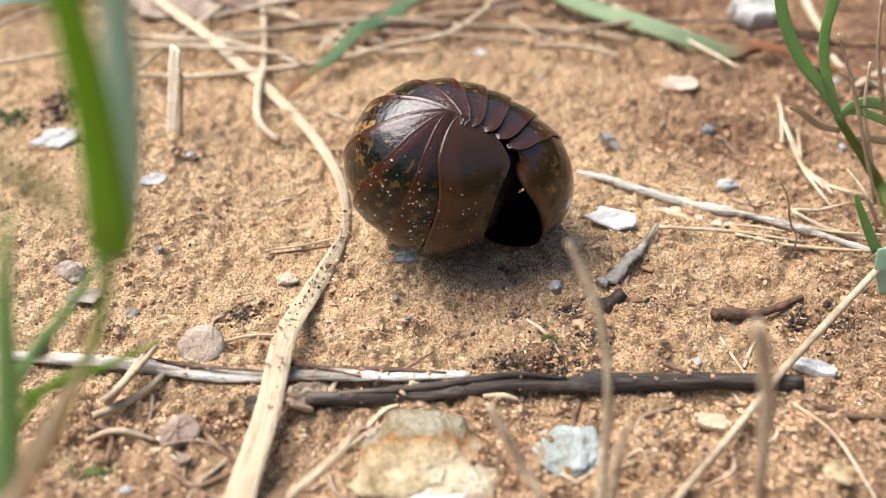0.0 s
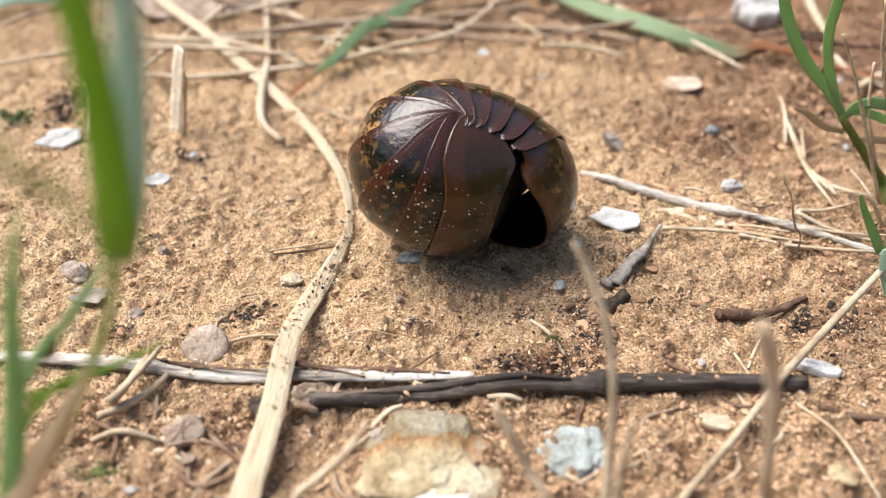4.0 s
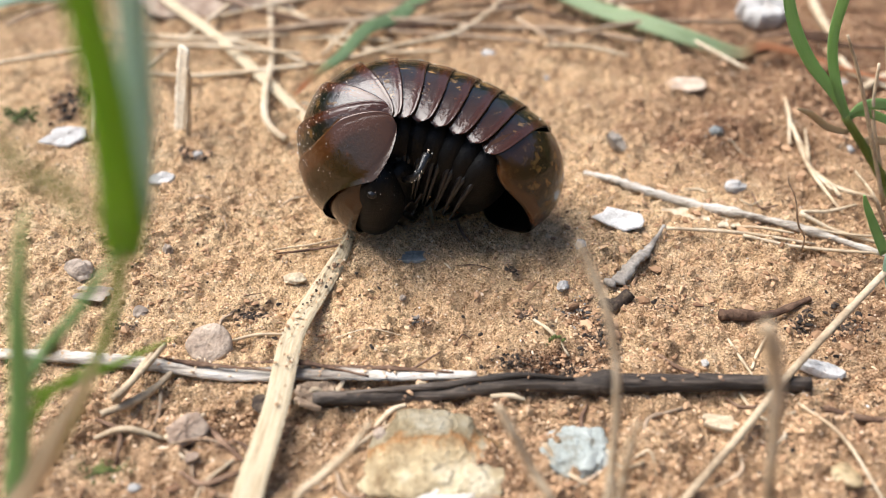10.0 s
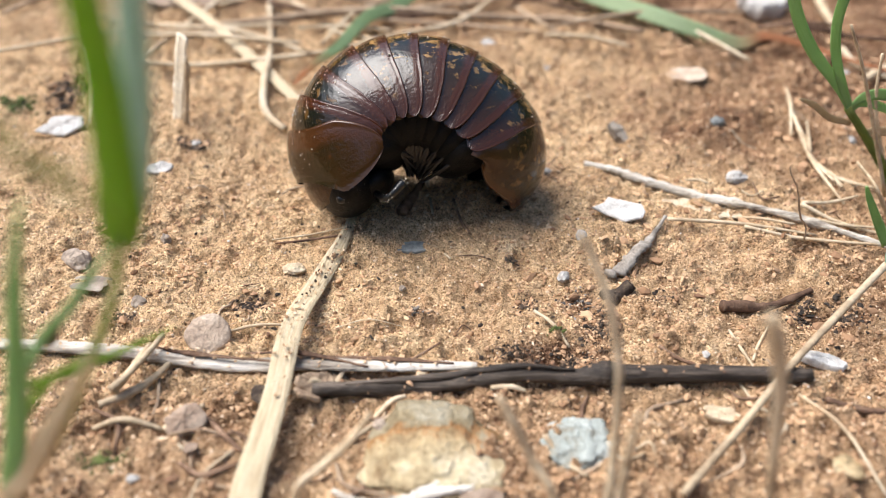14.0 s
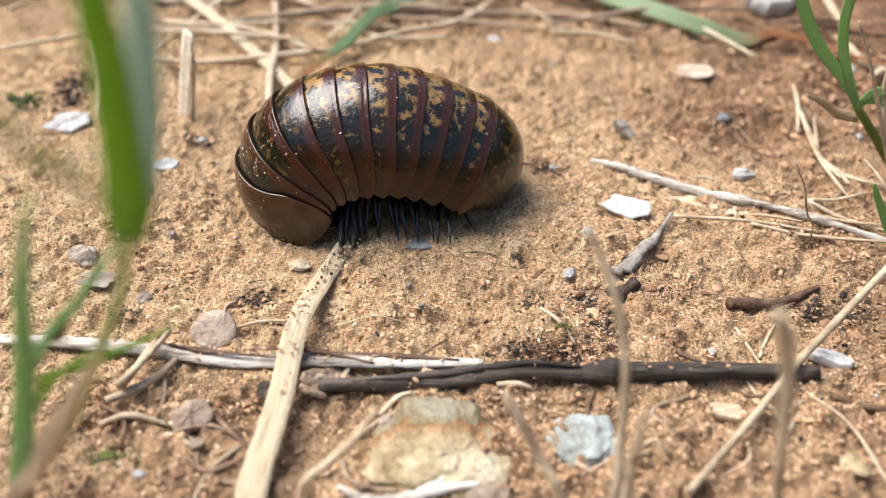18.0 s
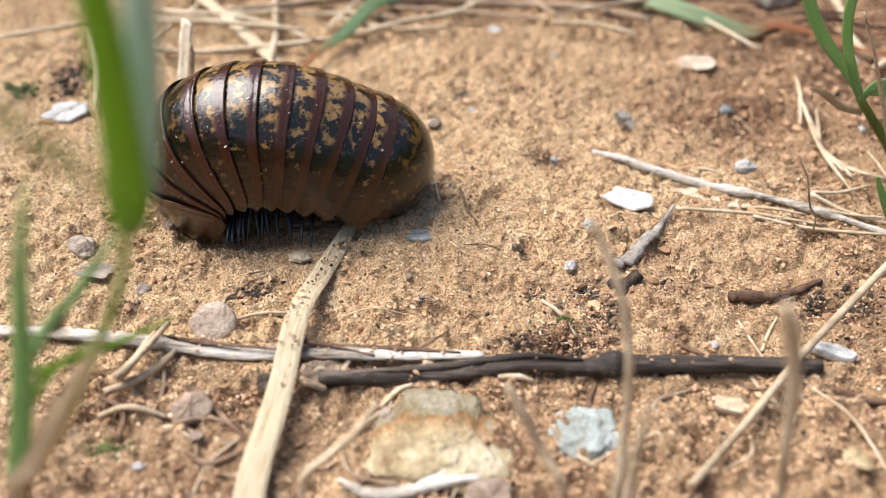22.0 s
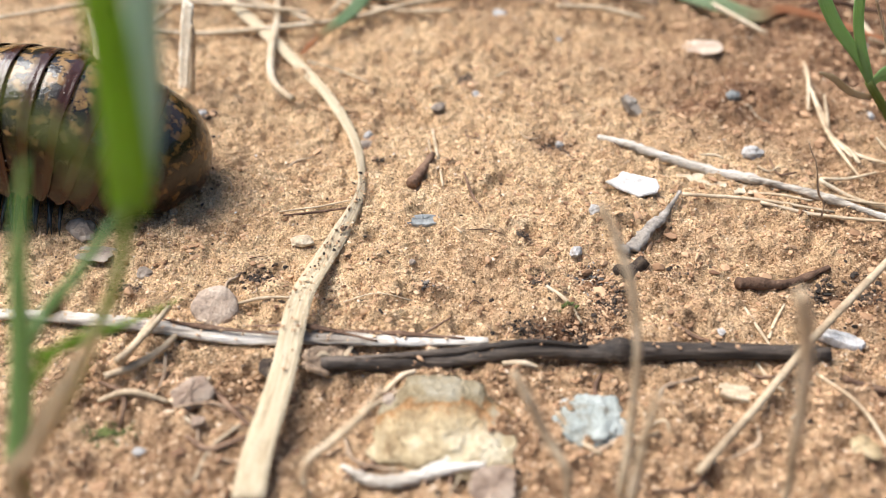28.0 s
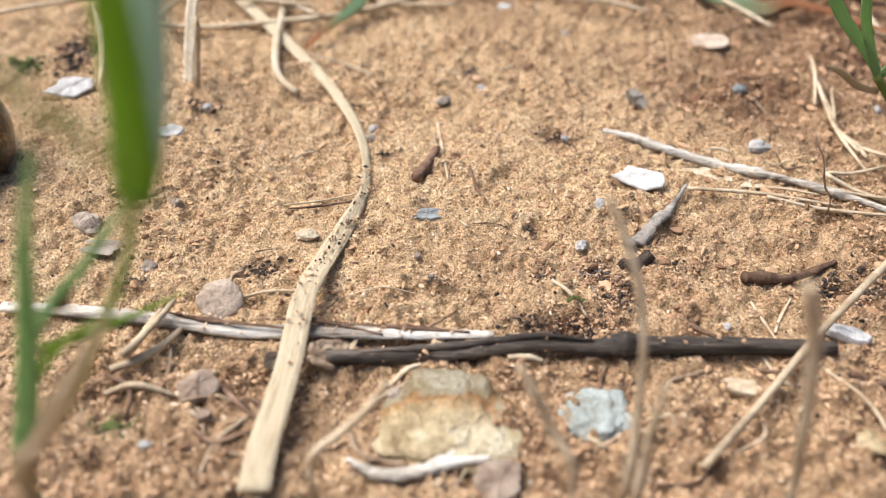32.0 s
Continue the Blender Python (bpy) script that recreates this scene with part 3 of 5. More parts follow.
def scatter(name, count, size, mat, label, seed, x0, x1, y0, y1, bias=0.0, patchy=False):
    """Loose grains in one mesh; patchy ones gather where the soil is rough."""
    r, verts, faces = random.Random(seed), [], []
    while count:
        x, y = x0 + (x1 - x0) * r.random(), y0 + (y1 - y0) * r.random() ** 1.35
        if abs(x) > 0.045 + 0.62 * (y + 0.114) or bias and r.random() > bias + 2.2 * float(earthiness(x, y)):
            continue
        if patchy and r.random() > 2.4 * float(value_noise(np.float64(x / 0.014), np.float64(y / 0.011), 21)) + 0.1 + (0.5 if y < -0.025 else 0.0):
            continue
        s = size * (0.45 + 1.1 * r.random() ** 2.2)
        add_lump(verts, faces, x, y, gz(x, y) + s * 0.25, s, r)
        count -= 1
    me = bpy.data.meshes.new(name)
    me.from_pydata(verts, [], faces)
    me.materials.append(mat)
    return tagged(new(name, me), label, "soil", "", "stuff")


scatter("sand_grains", 60000, 0.00017, M_grain, "loose coarse sand grains of mixed tan tones", 3, -0.1, 0.1, -0.052, 0.10)
scatter("earth_crumbs", 4200, 0.00036, M_crumb, "loose brown earth crumbs scattered on the soil", 4, -0.1, 0.1, -0.052, 0.12, 0.15)

scatter("soil_crumbs", 12000, 0.0003, M_soil, "soil crumbs gathered in rough patches of the sand", 15, -0.1, 0.1, -0.052, 0.11, patchy=True)
scatter("earth_clods", 2400, 0.00055, M_clod, "loose lumps of red-brown earth among the litter", 14, -0.1, 0.1, -0.02, 0.12, 0.0001)
scatter("dark_crumbs", 2600, 0.00024, M_humus, "tiny dark humus crumbs strewn over the sand", 5, -0.1, 0.1, -0.052, 0.10)
scatter("pale_grains", 800, 0.00015, M_white, "tiny pale quartz grains strewn over the sand", 6, -0.1, 0.1, -0.052, 0.10)

# ---- the giant pill millipede ----
SIZE, WIDE, PIVOT = 0.01552, 0.814, 0.523
SPANS = [35.6] + [22.7 * (1 + 0.144 * max(0, (i - 5) / 5) ** 2) for i in range(1, 11)] + [66.1]
MIDDLE = 5
GIRTH = [1 - (-0.001 * ((MIDDLE - i) / 5) ** 2 if i < MIDDLE else 0.066 * ((i - MIDDLE) / 6) ** 2) for i in range(12)]
SHIELD, TAIL = 0, 11


def plate_point(i, u, s):
    """A point of plate i, in plate radii: u from its front margin to its hind margin, s from its right lobe to its left."""
    span = radians(SPANS[i] / 2)
    lobe, low, ends = (0.26, 0.07, 0.5) if i == SHIELD else (0.16, 0.09, 0.8) if i == TAIL else (0.110, 0.09, 0.78)
    arc = s * math.asin(math.sqrt(1 - (low + (0.22 * u if i == TAIL else 0)) ** 2))
    v, rho = math.sin(arc), math.cos(arc)
    half = math.hypot(rho * math.sin(span), lobe * min(max((abs(s) - 0.3) / 0.4, 0), 1))
    edge = max(0.0, (abs(s) - ends) / (1 - ends))
    half *= math.sqrt(1 - 0.97 * edge ** 2.8)
    f = 1 - 2 * u if u > 0.5 else (1 - 2 * u) * (0.71 if i == SHIELD else 1.0 if i == TAIL else 1.6)
    jut = 0.2 * min(abs(s) / 0.7, 1) ** 2 * (1 - 2 * u) * (1 - edge ** 2.8) if i == SHIELD and u < 0.5 else 0
    return Vector((half * f + jut - (0.024 * s ** 4 if i else 0), WIDE * v, rho * math.cos(span * f)))


def plate_mesh(i, nu=22, nv=56):
    """One arched plate: a slice of a spheroid, swollen a little, its hind margin lipped, its side lobes rounded."""
    bm = bmesh.new()
    uvl = bm.loops.layers.uv.new()
    grid = []
    for a in range(nu + 3):
        u = min(a / (nu - 1), 1.0)
        k = 0.955 + 0.048 * u + 0.007 * math.sin(math.pi * u) + 0.005 * math.exp(-((u - 0.97) / 0.025) ** 2) - 0.004 * math.exp(-((u - 0.9) / 0.03) ** 2)
        if i == SHIELD:
            k += 0.01 * (1 - u) + 0.007 * math.exp(-(u / 0.035) ** 2) - 0.007 * math.exp(-((u - 0.09) / 0.035) ** 2)
        if a >= nu:
            k, u = k - 0.011 * (a - nu + 1), 1.0 - 0.012 * (a - nu + 1)
        if i == TAIL:
            k = (k + 0.034 * (1 - u)) * 1.008
            k *= 1 - 0.175 * u ** 2.2
        row = []
        for j in range(nv):
            s = -1 + 2 * j / (nv - 1)
            s = math.copysign(1 - (1 - abs(s)) ** 1.15, s)
            row.append(bm.verts.new(plate_point(i, u, s) * k * SIZE * GIRTH[i]))
        grid.append(row)
    for a in range(nu + 2):
        for j in range(nv - 1):
            f = bm.faces.new((grid[a][j], grid[a][j + 1], grid[a + 1][j + 1], grid[a + 1][j]))
            for lp, (c, d) in zip(f.loops, ((a, j), (a, j + 1), (a + 1, j + 1), (a + 1, j))):
                lp[uvl].uv = (min(c / (nu - 1), 1.0), d / (nv - 1))
    bmesh.ops.recalc_face_normals(bm, faces=bm.faces)
    inner = [[bm.verts.new(v.co * 0.97) for v in row] for row in grid[:nu]]
    for a in range(nu - 1):
        for j in range(nv - 1):
            bm.faces.new((inner[a][j], inner[a + 1][j], inner[a + 1][j + 1], inner[a][j + 1])).material_index = 1
    return bm


def specks(parent, place, count, seed, size=0.00011, mat=None):
    """Sand grains stuck to a part: place gives a random point of its surface."""
    r, verts, faces = random.Random(seed), [], []
    for _ in range(count):
        add_lump(verts, faces, *place(r), size * (0.4 + 1.2 * r.random() ** 2), r)
    me = bpy.data.meshes.new("sand_specks")
    me.from_pydata(verts, [], faces)
    me.materials.append(mat or M_white)
    ob = new("sand_specks", me)
    ob.parent = parent
    ob["label"] = "pale sand grains stuck to the shell"


def blob(bm, at, size, turn=(0, 0, 0), sub=3):
    m = Matrix.Translation(at) @ Euler([radians(a) for a in turn]).to_matrix().to_4x4() @ Matrix.Diagonal((*size, 1))
    bmesh.ops.create_icosphere(bm, subdivisions=sub, radius=1, matrix=m)


LEG = [(0, 0), (0.03, -0.05), (0.05, -0.12), (0.055, -0.14), (0.06, -0.24), (0.06, -0.26), (0.052, -0.36), (0.05, -0.38), (0.035, -0.47), (0.032, -0.49), (0.0, -0.60)]
LEG_WIDTH = [0.028, 0.031, 0.022, 0.028, 0.021, 0.026, 0.018, 0.022, 0.013, 0.016, 0.004]


def leg_mesh(side):
    """A leg of six knotty joints that hangs from the belly; its hip is at the origin."""
    bm, rings = bmesh.new(), []
    for (y, z), w in zip(LEG, LEG_WIDTH):
        rings.append([bm.verts.new(Vector((math.cos(a) * w, side * (y + math.sin(a) * w), z)) * SIZE) for a in (math.pi * k / 4 for k in range(8))])
    for a, b in zip(rings, rings[1:]):
        for k in range(8):
            bm.faces.new((a[k], a[(k + 1) % 8], b[(k + 1) % 8], b[k]))
    bm.faces.new(rings[-1])
    bm.faces.new(rings[0][::-1])
    bmesh.ops.recalc_face_normals(bm, faces=bm.faces)
    return bm


def build_millipede():
    root = tagged(new("pill_millipede"), "giant pill millipede with glossy dark brown, ochre-blotched plates", "millipede")
    plates, legs = [], []
    leg_shape = {}
    for i in range(12):
        name = "thoracic_shield" if i == SHIELD else "anal_shield" if i == TAIL else "tergite"
        mat = M_shield if i == SHIELD else M_anal if i == TAIL else M_foreshell if i < 4 else M_shell
        label = {SHIELD: "smooth olive-brown neck shield", TAIL: "marbled ochre tail shield"}.get(i, "")
        plates.append(part(name, plate_mesh(i), mat, root, label))
        plates[-1].data.materials.append(M_dark)

        def stuck(r, i=i):
            u, s = 0.3 + 0.68 * r.random(), min(max(r.gauss(0.28, 0.16), -0.6), 0.9)
            return plate_point(i, u, s) * SIZE * GIRTH[i] * (0.97 + 0.042 * u) * (1 - (0.175 * u ** 2.2 if i == TAIL else 0))
        specks(plates[-1], stuck, (26, 60, 46, 18)[i] if i < 4 else 6, i)
        if i != TAIL:
            bm = bmesh.new()
            blob(bm, (0, 0, 0.16 * SIZE), (0.25 * SIZE, 0.8 * WIDE * SIZE, 0.42 * SIZE))
            part("belly_segment", bm, M_dark, plates[-1])
        for side in ((1, -1) if 0 < i < TAIL else ()):
            for x in (0.045, -0.045):
                if side not in leg_shape:
                    leg = part("leg", leg_mesh(side), M_leg, plates[-1], "thin black jointed leg")
                    leg_shape[side] = leg.data
                else:
                    leg = new("leg", leg_shape[side])
                    leg.parent, leg["label"] = plates[-1], "thin black jointed leg"
                legs.append((leg, i, side, Vector((x, side * 0.47, -0.02)) * SIZE, x))
    # neck plate and head under the front of the neck shield
    bm = bmesh.new()
    rows = []
    for a in range(9):
        row, f = [], radians(4 + 36 * a / 8)
        k = 0.93 - 0.0025 * (a - 6) ** 2 - (0.03 if a == 0 else 0)
        for j in range(33):
            s = -1 + j / 16
            arc, f2 = s * radians(66), f * (1 - 0.45 * abs(s) ** 4) + radians(5) * s * s
            row.append(bm.verts.new(Vector((math.cos(arc) * math.sin(f2) + 0.1 * s * s, WIDE * math.sin(arc), math.cos(arc) * math.cos(f2))) * k * SIZE))
        rows.append(row)
    for a, b in zip(rows, rows[1:]):
        for j in range(32):
            bm.faces.new((a[j], a[j + 1], b[j + 1], b[j]))
    bmesh.ops.recalc_face_normals(bm, faces=bm.faces)
    bmesh.ops.solidify(bm, geom=bm.faces[:], thickness=0.03 * SIZE)
    collum = part("collum", bm, M_shield, root, "small brown neck plate")
    bm = bmesh.new()
    turn = Matrix.Rotation(radians(44), 4, "Y")
    blob(bm, turn @ Vector((0.0, 0, 0.55 * SIZE)), (0.27 * SIZE, 0.64 * SIZE, 0.31 * SIZE), (0, 44, 0), 4)
    blob(bm, turn @ Vector((0.12 * SIZE, 0, 0.36 * SIZE)), (0.17 * SIZE, 0.5 * SIZE, 0.24 * SIZE), (0, 30, 0), 3)
    head = part("head", bm, M_dark, root, "matt black head")

    def dusty(r):
        a, b = r.gauss(0.9, 0.5), r.random() * 6.28
        return turn @ (Vector((0.27 * math.cos(b) * math.sin(a), 0.64 * math.cos(a), 0.55 + 0.31 * math.sin(b) * math.sin(a))) * SIZE * 1.0)
    specks(head, dusty, 60, 31, 0.00009)
    for side in (1, -1):
        a = turn @ Vector((0.22 * SIZE, side * 0.5 * SIZE, 0.42 * SIZE))
        b = a + Vector((0.05, side * 0.14, -0.10)) * SIZE
        c = b + Vector((-0.14, side * 0.04, -0.16)) * SIZE
        part("antenna", tube_mesh([a, b, c], [0.03 * SIZE, 0.035 * SIZE, 0.042 * SIZE], 12, 8, 0.15), M_leg, head)
        line = curve([a, b, c], 20)
        specks(head, lambda r: line[r.randrange(6, 20)] + Vector((r.gauss(0, 1), r.gauss(0, 1), r.gauss(0, 1))).normalized() * 0.038 * SIZE, 70, 40 + side, 0.00014)
        bm = bmesh.new()
        blob(bm, turn @ Vector((0.02 * SIZE, side * 0.55 * SIZE, 0.68 * SIZE)), (0.05 * SIZE, 0.035 * SIZE, 0.05 * SIZE), (0, 0, 0), 2)
        part("eye", bm, M_leg, head)
    return root, plates, collum, head, legs


MILLIPEDE = build_millipede()

# seconds; place of the middle plate in millimetres; heading, pitch and lean in degrees
PLACES = [
    (0, 0.1, 0.1, 12.8, 205.4, 13.4, 59.4),
    (3.5, 0.1, 0.1, 12.8, 205.4, 13.4, 59.4),
    (5, 0.1, 0.1, 12.8, 205.4, 13.4, 59.4),
    (7, -2.9, 4.7, 12.1, 205.5, 4.6, 51.2),
    (9.1, -6.9, 4.6, 12.6, 190.3, -7.3, 53.9),
    (11, -7.8, 7.9, 12.7, 181.7, -10.7, 48.9),
    (13, -6.3, 9.8, 12.6, 182.1, -2.5, 47),
    (14.5, -7.3, 11.3, 11.8, 188.2, 3.9, 28.5),
    (17, -11.4, 9.9, 8.1, 189.3, 4.4, 7.1),
    (19, -19.3, 9.3, 7.9, 186.4, 5.8, -9.4),
    (21, -26.3, 7.3, 8.3, 184.4, 6.5, -11),
    (23, -33.7, 6, 8.8, 181.8, 1.5, -14.7),
    (25, -43, 6.5, 8, 180.9, 2.4, -15.1),
    (28, -64.5, 5.7, 8.1, 178.7, 1.4, -13),
    (30, -82.6, 8.2, 6.1, 174.5, 2.8, -9.2),
    (32, -96.9, 8.2, 6.1, 174.5, 2.8, -9.2),
]
# seconds; bend in degrees at the neck, behind it, along the body and at the tail
CURLS = [
    (0, 22, 31, 35, 24, 11, 13, 57),
    (3.5, 22, 31, 35, 24, 11, 13, 57),
    (5, 22, 31, 35, 24, 11, 13, 57),
    (7, 19, 30, 29, 17, 10, 15, 54),
    (9.1, 23, 33, 25, 9, 6, 8, 62),
    (11, 21, 36, 21, 7, 6, 10, 51),
    (13, 28, 25, 17, 14, 8, 10, 57),
    (14.5, 26, 17, 15, 13, 13, 12, 38),
    (17, 27, 17, 14, 9, 10, 3, 38),
    (19, 29, 20, 12, 10, 8, -2, 36),
    (21, 26, 18, 13, 11, 8, -3, 38),
    (23, 35, 28, 11, 12, 7, -3, 33),
    (25, 27, 13, 13, 12, 7, -4, 37),
    (28, 27, 13, 12, 9, 9, -2, 37),
    (30, 27, 14, 12, 7, 4, 5, 42),
    (32, 27, 14, 12, 7, 4, 5, 42),
]


def glide(rows, t):
    """The values of a table of rows at t, eased smoothly from row to row."""
    ts = [s[0] for s in rows]
    k = max(0, min(len(ts) - 2, sum(1 for q in ts[1:] if q <= t)))

    def slope(i, j):
        a, b = max(i - 1, 0), min(i + 1, len(ts) - 1)
        return (rows[b][j] - rows[a][j]) / (ts[b] - ts[a])
    h = ts[k + 1] - ts[k]
    f = min(max((t - ts[k]) / h, 0), 1)
    out = []
    for j in range(1, len(rows[0])):
        p, q, m, n = rows[k][j], rows[k + 1][j], slope(k, j) * h, slope(k + 1, j) * h
        out.append((2 * f ** 3 - 3 * f * f + 1) * p + (f ** 3 - 2 * f * f + f) * m + (3 * f * f - 2 * f ** 3) * q + (f ** 3 - f * f) * n)
    return out


def state(t):
    return glide(PLACES, t) + glide(CURLS, t)


def plate_poses(s):
    """World poses of the twelve plates; neighbours turn on hinges at the roots of their side lobes."""
    curl = np.interp(range(11), [0, 1, 3, 5, 7, 9, 10], s[6:13])

    def hinge(i, front):
        h = radians(SPANS[i] / 2) * 1.017
        return Vector(((1 if front else -1) * math.sin(h), 0, math.cos(h))) * PIVOT * SIZE * GIRTH[i]
    local = [None] * 12
    local[MIDDLE] = Matrix.Identity(4)
    for step in (-1, 1):
        i = MIDDLE + step
        while 0 <= i < 12:
            near, j = local[i - step], min(i, i - step)
            bend = radians(curl[j])
            turn = Matrix.Rotation(bend if step < 0 else -bend, 4, "Y")
            at = near @ hinge(i - step, step < 0)
            rot = near.to_3x3().to_4x4() @ turn
            local[i] = Matrix.Translation(at - rot @ hinge(i, step > 0)) @ rot
            i += step
    yaw, pitch, lean = (radians(a) for a in s[3:6])
    body = Matrix.Translation(Vector(s[:3]) / 1000) @ Matrix.Rotation(yaw, 4, "Z") @ Matrix.Rotation(lean, 4, "X") @ Matrix.Rotation(pitch, 4, "Y")
    return [body @ m for m in local]


def ease(t, a, b):
    f = min(max((t - a) / (b - a), 0), 1)
    return f * f * (3 - 2 * f)


def motions():
    root, plates, collum, head, legs = MILLIPEDE
    times = [k * 0.5 for k in range(65)]
    root_rows, plate_rows, leg_rows = [], [[] for _ in plates], [[] for _ in legs]
    for t in times:
        s = state(t)
        ps = plate_poses(s)
        base_pose = pose(s[0] / 1000, s[1] / 1000, 0, 0, 0, s[3])
        back = base_pose.inverted()
        root_rows.append((t, base_pose))
        for k, m in enumerate(ps):
            plate_rows[k].append((t, back @ m))
        going = ease(t, 14.5, 17)
        for k, (leg, i, side, hip, x) in enumerate(legs):
            down = ps[i].to_3x3().transposed() @ Vector((0, 0, -1))
            plumb = min(max(math.degrees(math.atan2(-down.x, -down.z)), -65), 65)
            swing = going * (plumb + 11 * math.sin(t * 5.2 + i * 1.1 + x * 18)) + (1 - going) * (3 * math.sin(t * 1.6 + i * 0.6) if 5.5 < t else 0)
            # folded flat over the belly while curled up, put down to the ground while walking
            rest = (1 - going) * (58 - 10 * ease(t, 7, 11)) - going * 1
            foot = Vector((0, 0, -0.6)) * SIZE
            best = None
            for fold in range(0, 80, 8):
                m = Matrix.Translation((hip.x, hip.y * (1 - 0.19 * going), hip.z * (1 - going))) @ Matrix.Rotation(radians(swing), 4, "Y") @ Matrix.Rotation(radians(-(rest + (fold if going < 0.5 else -fold)) * side), 4, "X")
                best = best or m
                if (ps[i] @ m @ foot).z > 0.0002:
                    best = m
                    break
            leg_rows[k].append((t, best))
    walk(root, root_rows)
    for ob, rows in zip(plates, plate_rows):
        walk(ob, rows)
    # in the ball and on the march the neck plate and the head are drawn in under the neck shield
    tucked = [(t, m @ Matrix.Rotation(radians(-6 - 20 * max(1 - ease(t, 5.5, 9), ease(t, 14, 16.5))), 4, "Y")) for t, m in plate_rows[0]]
    walk(collum, tucked)
    walk(head, tucked)
    for (leg, *_), rows in zip(legs, leg_rows):
        walk(leg, rows)


# ---- sticks and straw lying on the soil ----
rib = [(-0.0222, -0.0518), (-0.0221, -0.0462), (-0.0213, -0.0344), (-0.0208, -0.0235), (-0.0199, -0.0120), (-0.0179, -0.0064), (-0.0157, 0.0010), (-0.0158, 0.0087), (-0.0177, 0.0189), (-0.0213, 0.0290), (-0.0264, 0.0390), (-0.0350, 0.0520), (-0.0447, 0.0648), (-0.0552, 0.0791), (-0.0664, 0.0933), (-0.0744, 0.1033), (-0.0853, 0.1174)]
rib = [(x, y, dz) for (x, y), dz in zip(rib, (0.001, 0.0012, 0.0024, 0.0027, 0.0008, 0.0005, 0.0007, 0.0006, 0.0005, 0.0006, 0.0008, 0.0012, 0.002, 0.0028, 0.003, 0.003, 0.002))]
straw = blade("straw_ribbon", rib, [0.00349, 0.00341, 0.00319, 0.00310, 0.00300, 0.00270, 0.00165, 0.00140, 0.00175, 0.00195, 0.00200, 0.00225, 0.0024, 0.0024, 0.0025, 0.0026, 0.0025], M_ribbon,
      "long dry pale straw-coloured grass leaf lying curved on the sand", "dry leaf", lift=0.0003, n=90, fold=0.12, thick=0.0003, twist=(0, 0, 0, 0, 0, 8, 30, 40, 20, 8, 0, 0, 0, 0, 0, 0, 0), ragged=0.05)
dust(straw, raised(rib[3:8], 0.0006), 0.0003, 60, 18, M_humus, 0.0008, "leaf")
dust(straw, raised(rib[2:8], 0.0006), 0.0003, 110, 8, M_grain, 0.0009, "leaf")
pale = stem("bleached_stick", [(-0.0600, -0.0246), (-0.0517, -0.0248), (-0.0394, -0.0262), (-0.0282, -0.0269), (-0.0164, -0.0274), (-0.0061, -0.0275), (0.0034, -0.0275)], [0.0009, 0.00105, 0.00115, 0.00115, 0.00066], M_bleached,
     "flattened white bleached plant stem with peeling bark", "stick", lift=0.0010, n=60, rough=0.1, flat=0.55, sides=12)
dust(pale, raised([(-0.0584, -0.0248), (-0.0394, -0.0262), (-0.0208, -0.0272), (-0.0025, -0.0275)], 0.0012), 0.0011, 110, 6, M_grain)
for pts in ([(-0.0396, -0.0254), (-0.0335, -0.0262), (-0.0222, -0.0279)], [(-0.0269, -0.0262), (-0.0194, -0.0267), (-0.0105, -0.0283)], [(-0.0180, -0.0267), (-0.0076, -0.0271), (0.0004, -0.0275)]):
    part("bark_strip", tube_mesh(raised(pts, 0.0021), [0.0001, 0.0004, 0.0002], 16, 6, 0.4, 3, 0.5), M_twig, pale, "peeling brown bark strip")
twig = stem("dark_stick", [(-0.0173, -0.0318), (-0.0103, -0.0309), (-0.0017, -0.0299), (0.0083, -0.0298), (0.0155, -0.0297), (0.0195, -0.0295), (0.0228, -0.0292), (0.0337, -0.0291), (0.0454, -0.0297)], [0.00085, 0.00107, 0.00108, 0.00101, 0.00108, 0.00173, 0.00123, 0.00116, 0.00094], M_char,
            "blackened grooved plant stem with a swollen node", "stick", lift=0.0011, n=70, rough=0.16, sides=12)
for k, dz in enumerate((0.0012,)):
    pts = [(x, y - 0.0008 * k, gz(x, y) + 0.0012 + dz) for x, y in ((-0.0131, -0.0312), (-0.0017, -0.0297), (0.0083, -0.0297), (0.0155, -0.0297))]
    part("bark_strip", tube_mesh(pts, [0.0003, 0.0005, 0.0004, 0.0002], 20, 6, 0.2, k), M_char, twig)
dust(twig, raised([(-0.0131, -0.0312), (-0.0017, -0.0299), (0.0083, -0.0298), (0.0228, -0.0292), (0.0443, -0.0296)], 0.0012), 0.0013, 36, 5, M_crumb)
for k, ((x, y), s) in enumerate((((-0.0171, -0.0307), 0.0030), ((-0.0161, -0.0297), 0.0022), ((-0.0141, -0.0287), 0.002), ((-0.0178, -0.0330), 0.0018))):
    flake("bark_scrap", (x, y), s, s * 0.5, 0.0006, M_stub, "curled scrap of brown dry bark at the stick's end", "bark", 40 + k, 30 + 50 * k, (25, 30 - 20 * k), "bark scraps", 0.0012)
flake("leaf_scrap", (-0.0239, -0.0318), 0.0012, 0.0018, 0.0003, M_black, "small dark grey scrap of rotten leaf", "leaf", 45, 10, (-12, 0), lift=0.0004)
stem("sheath_curl", [(-0.0196, -0.0328), (-0.0174, -0.0307), (-0.0150, -0.0297), (-0.0134, -0.0279)], [0.0004, 0.0006, 0.0006, 0.0003], M_straw, "short curled straw sheath by the dark stick", "straw", "", 0.0016, n=16, flat=0.5)
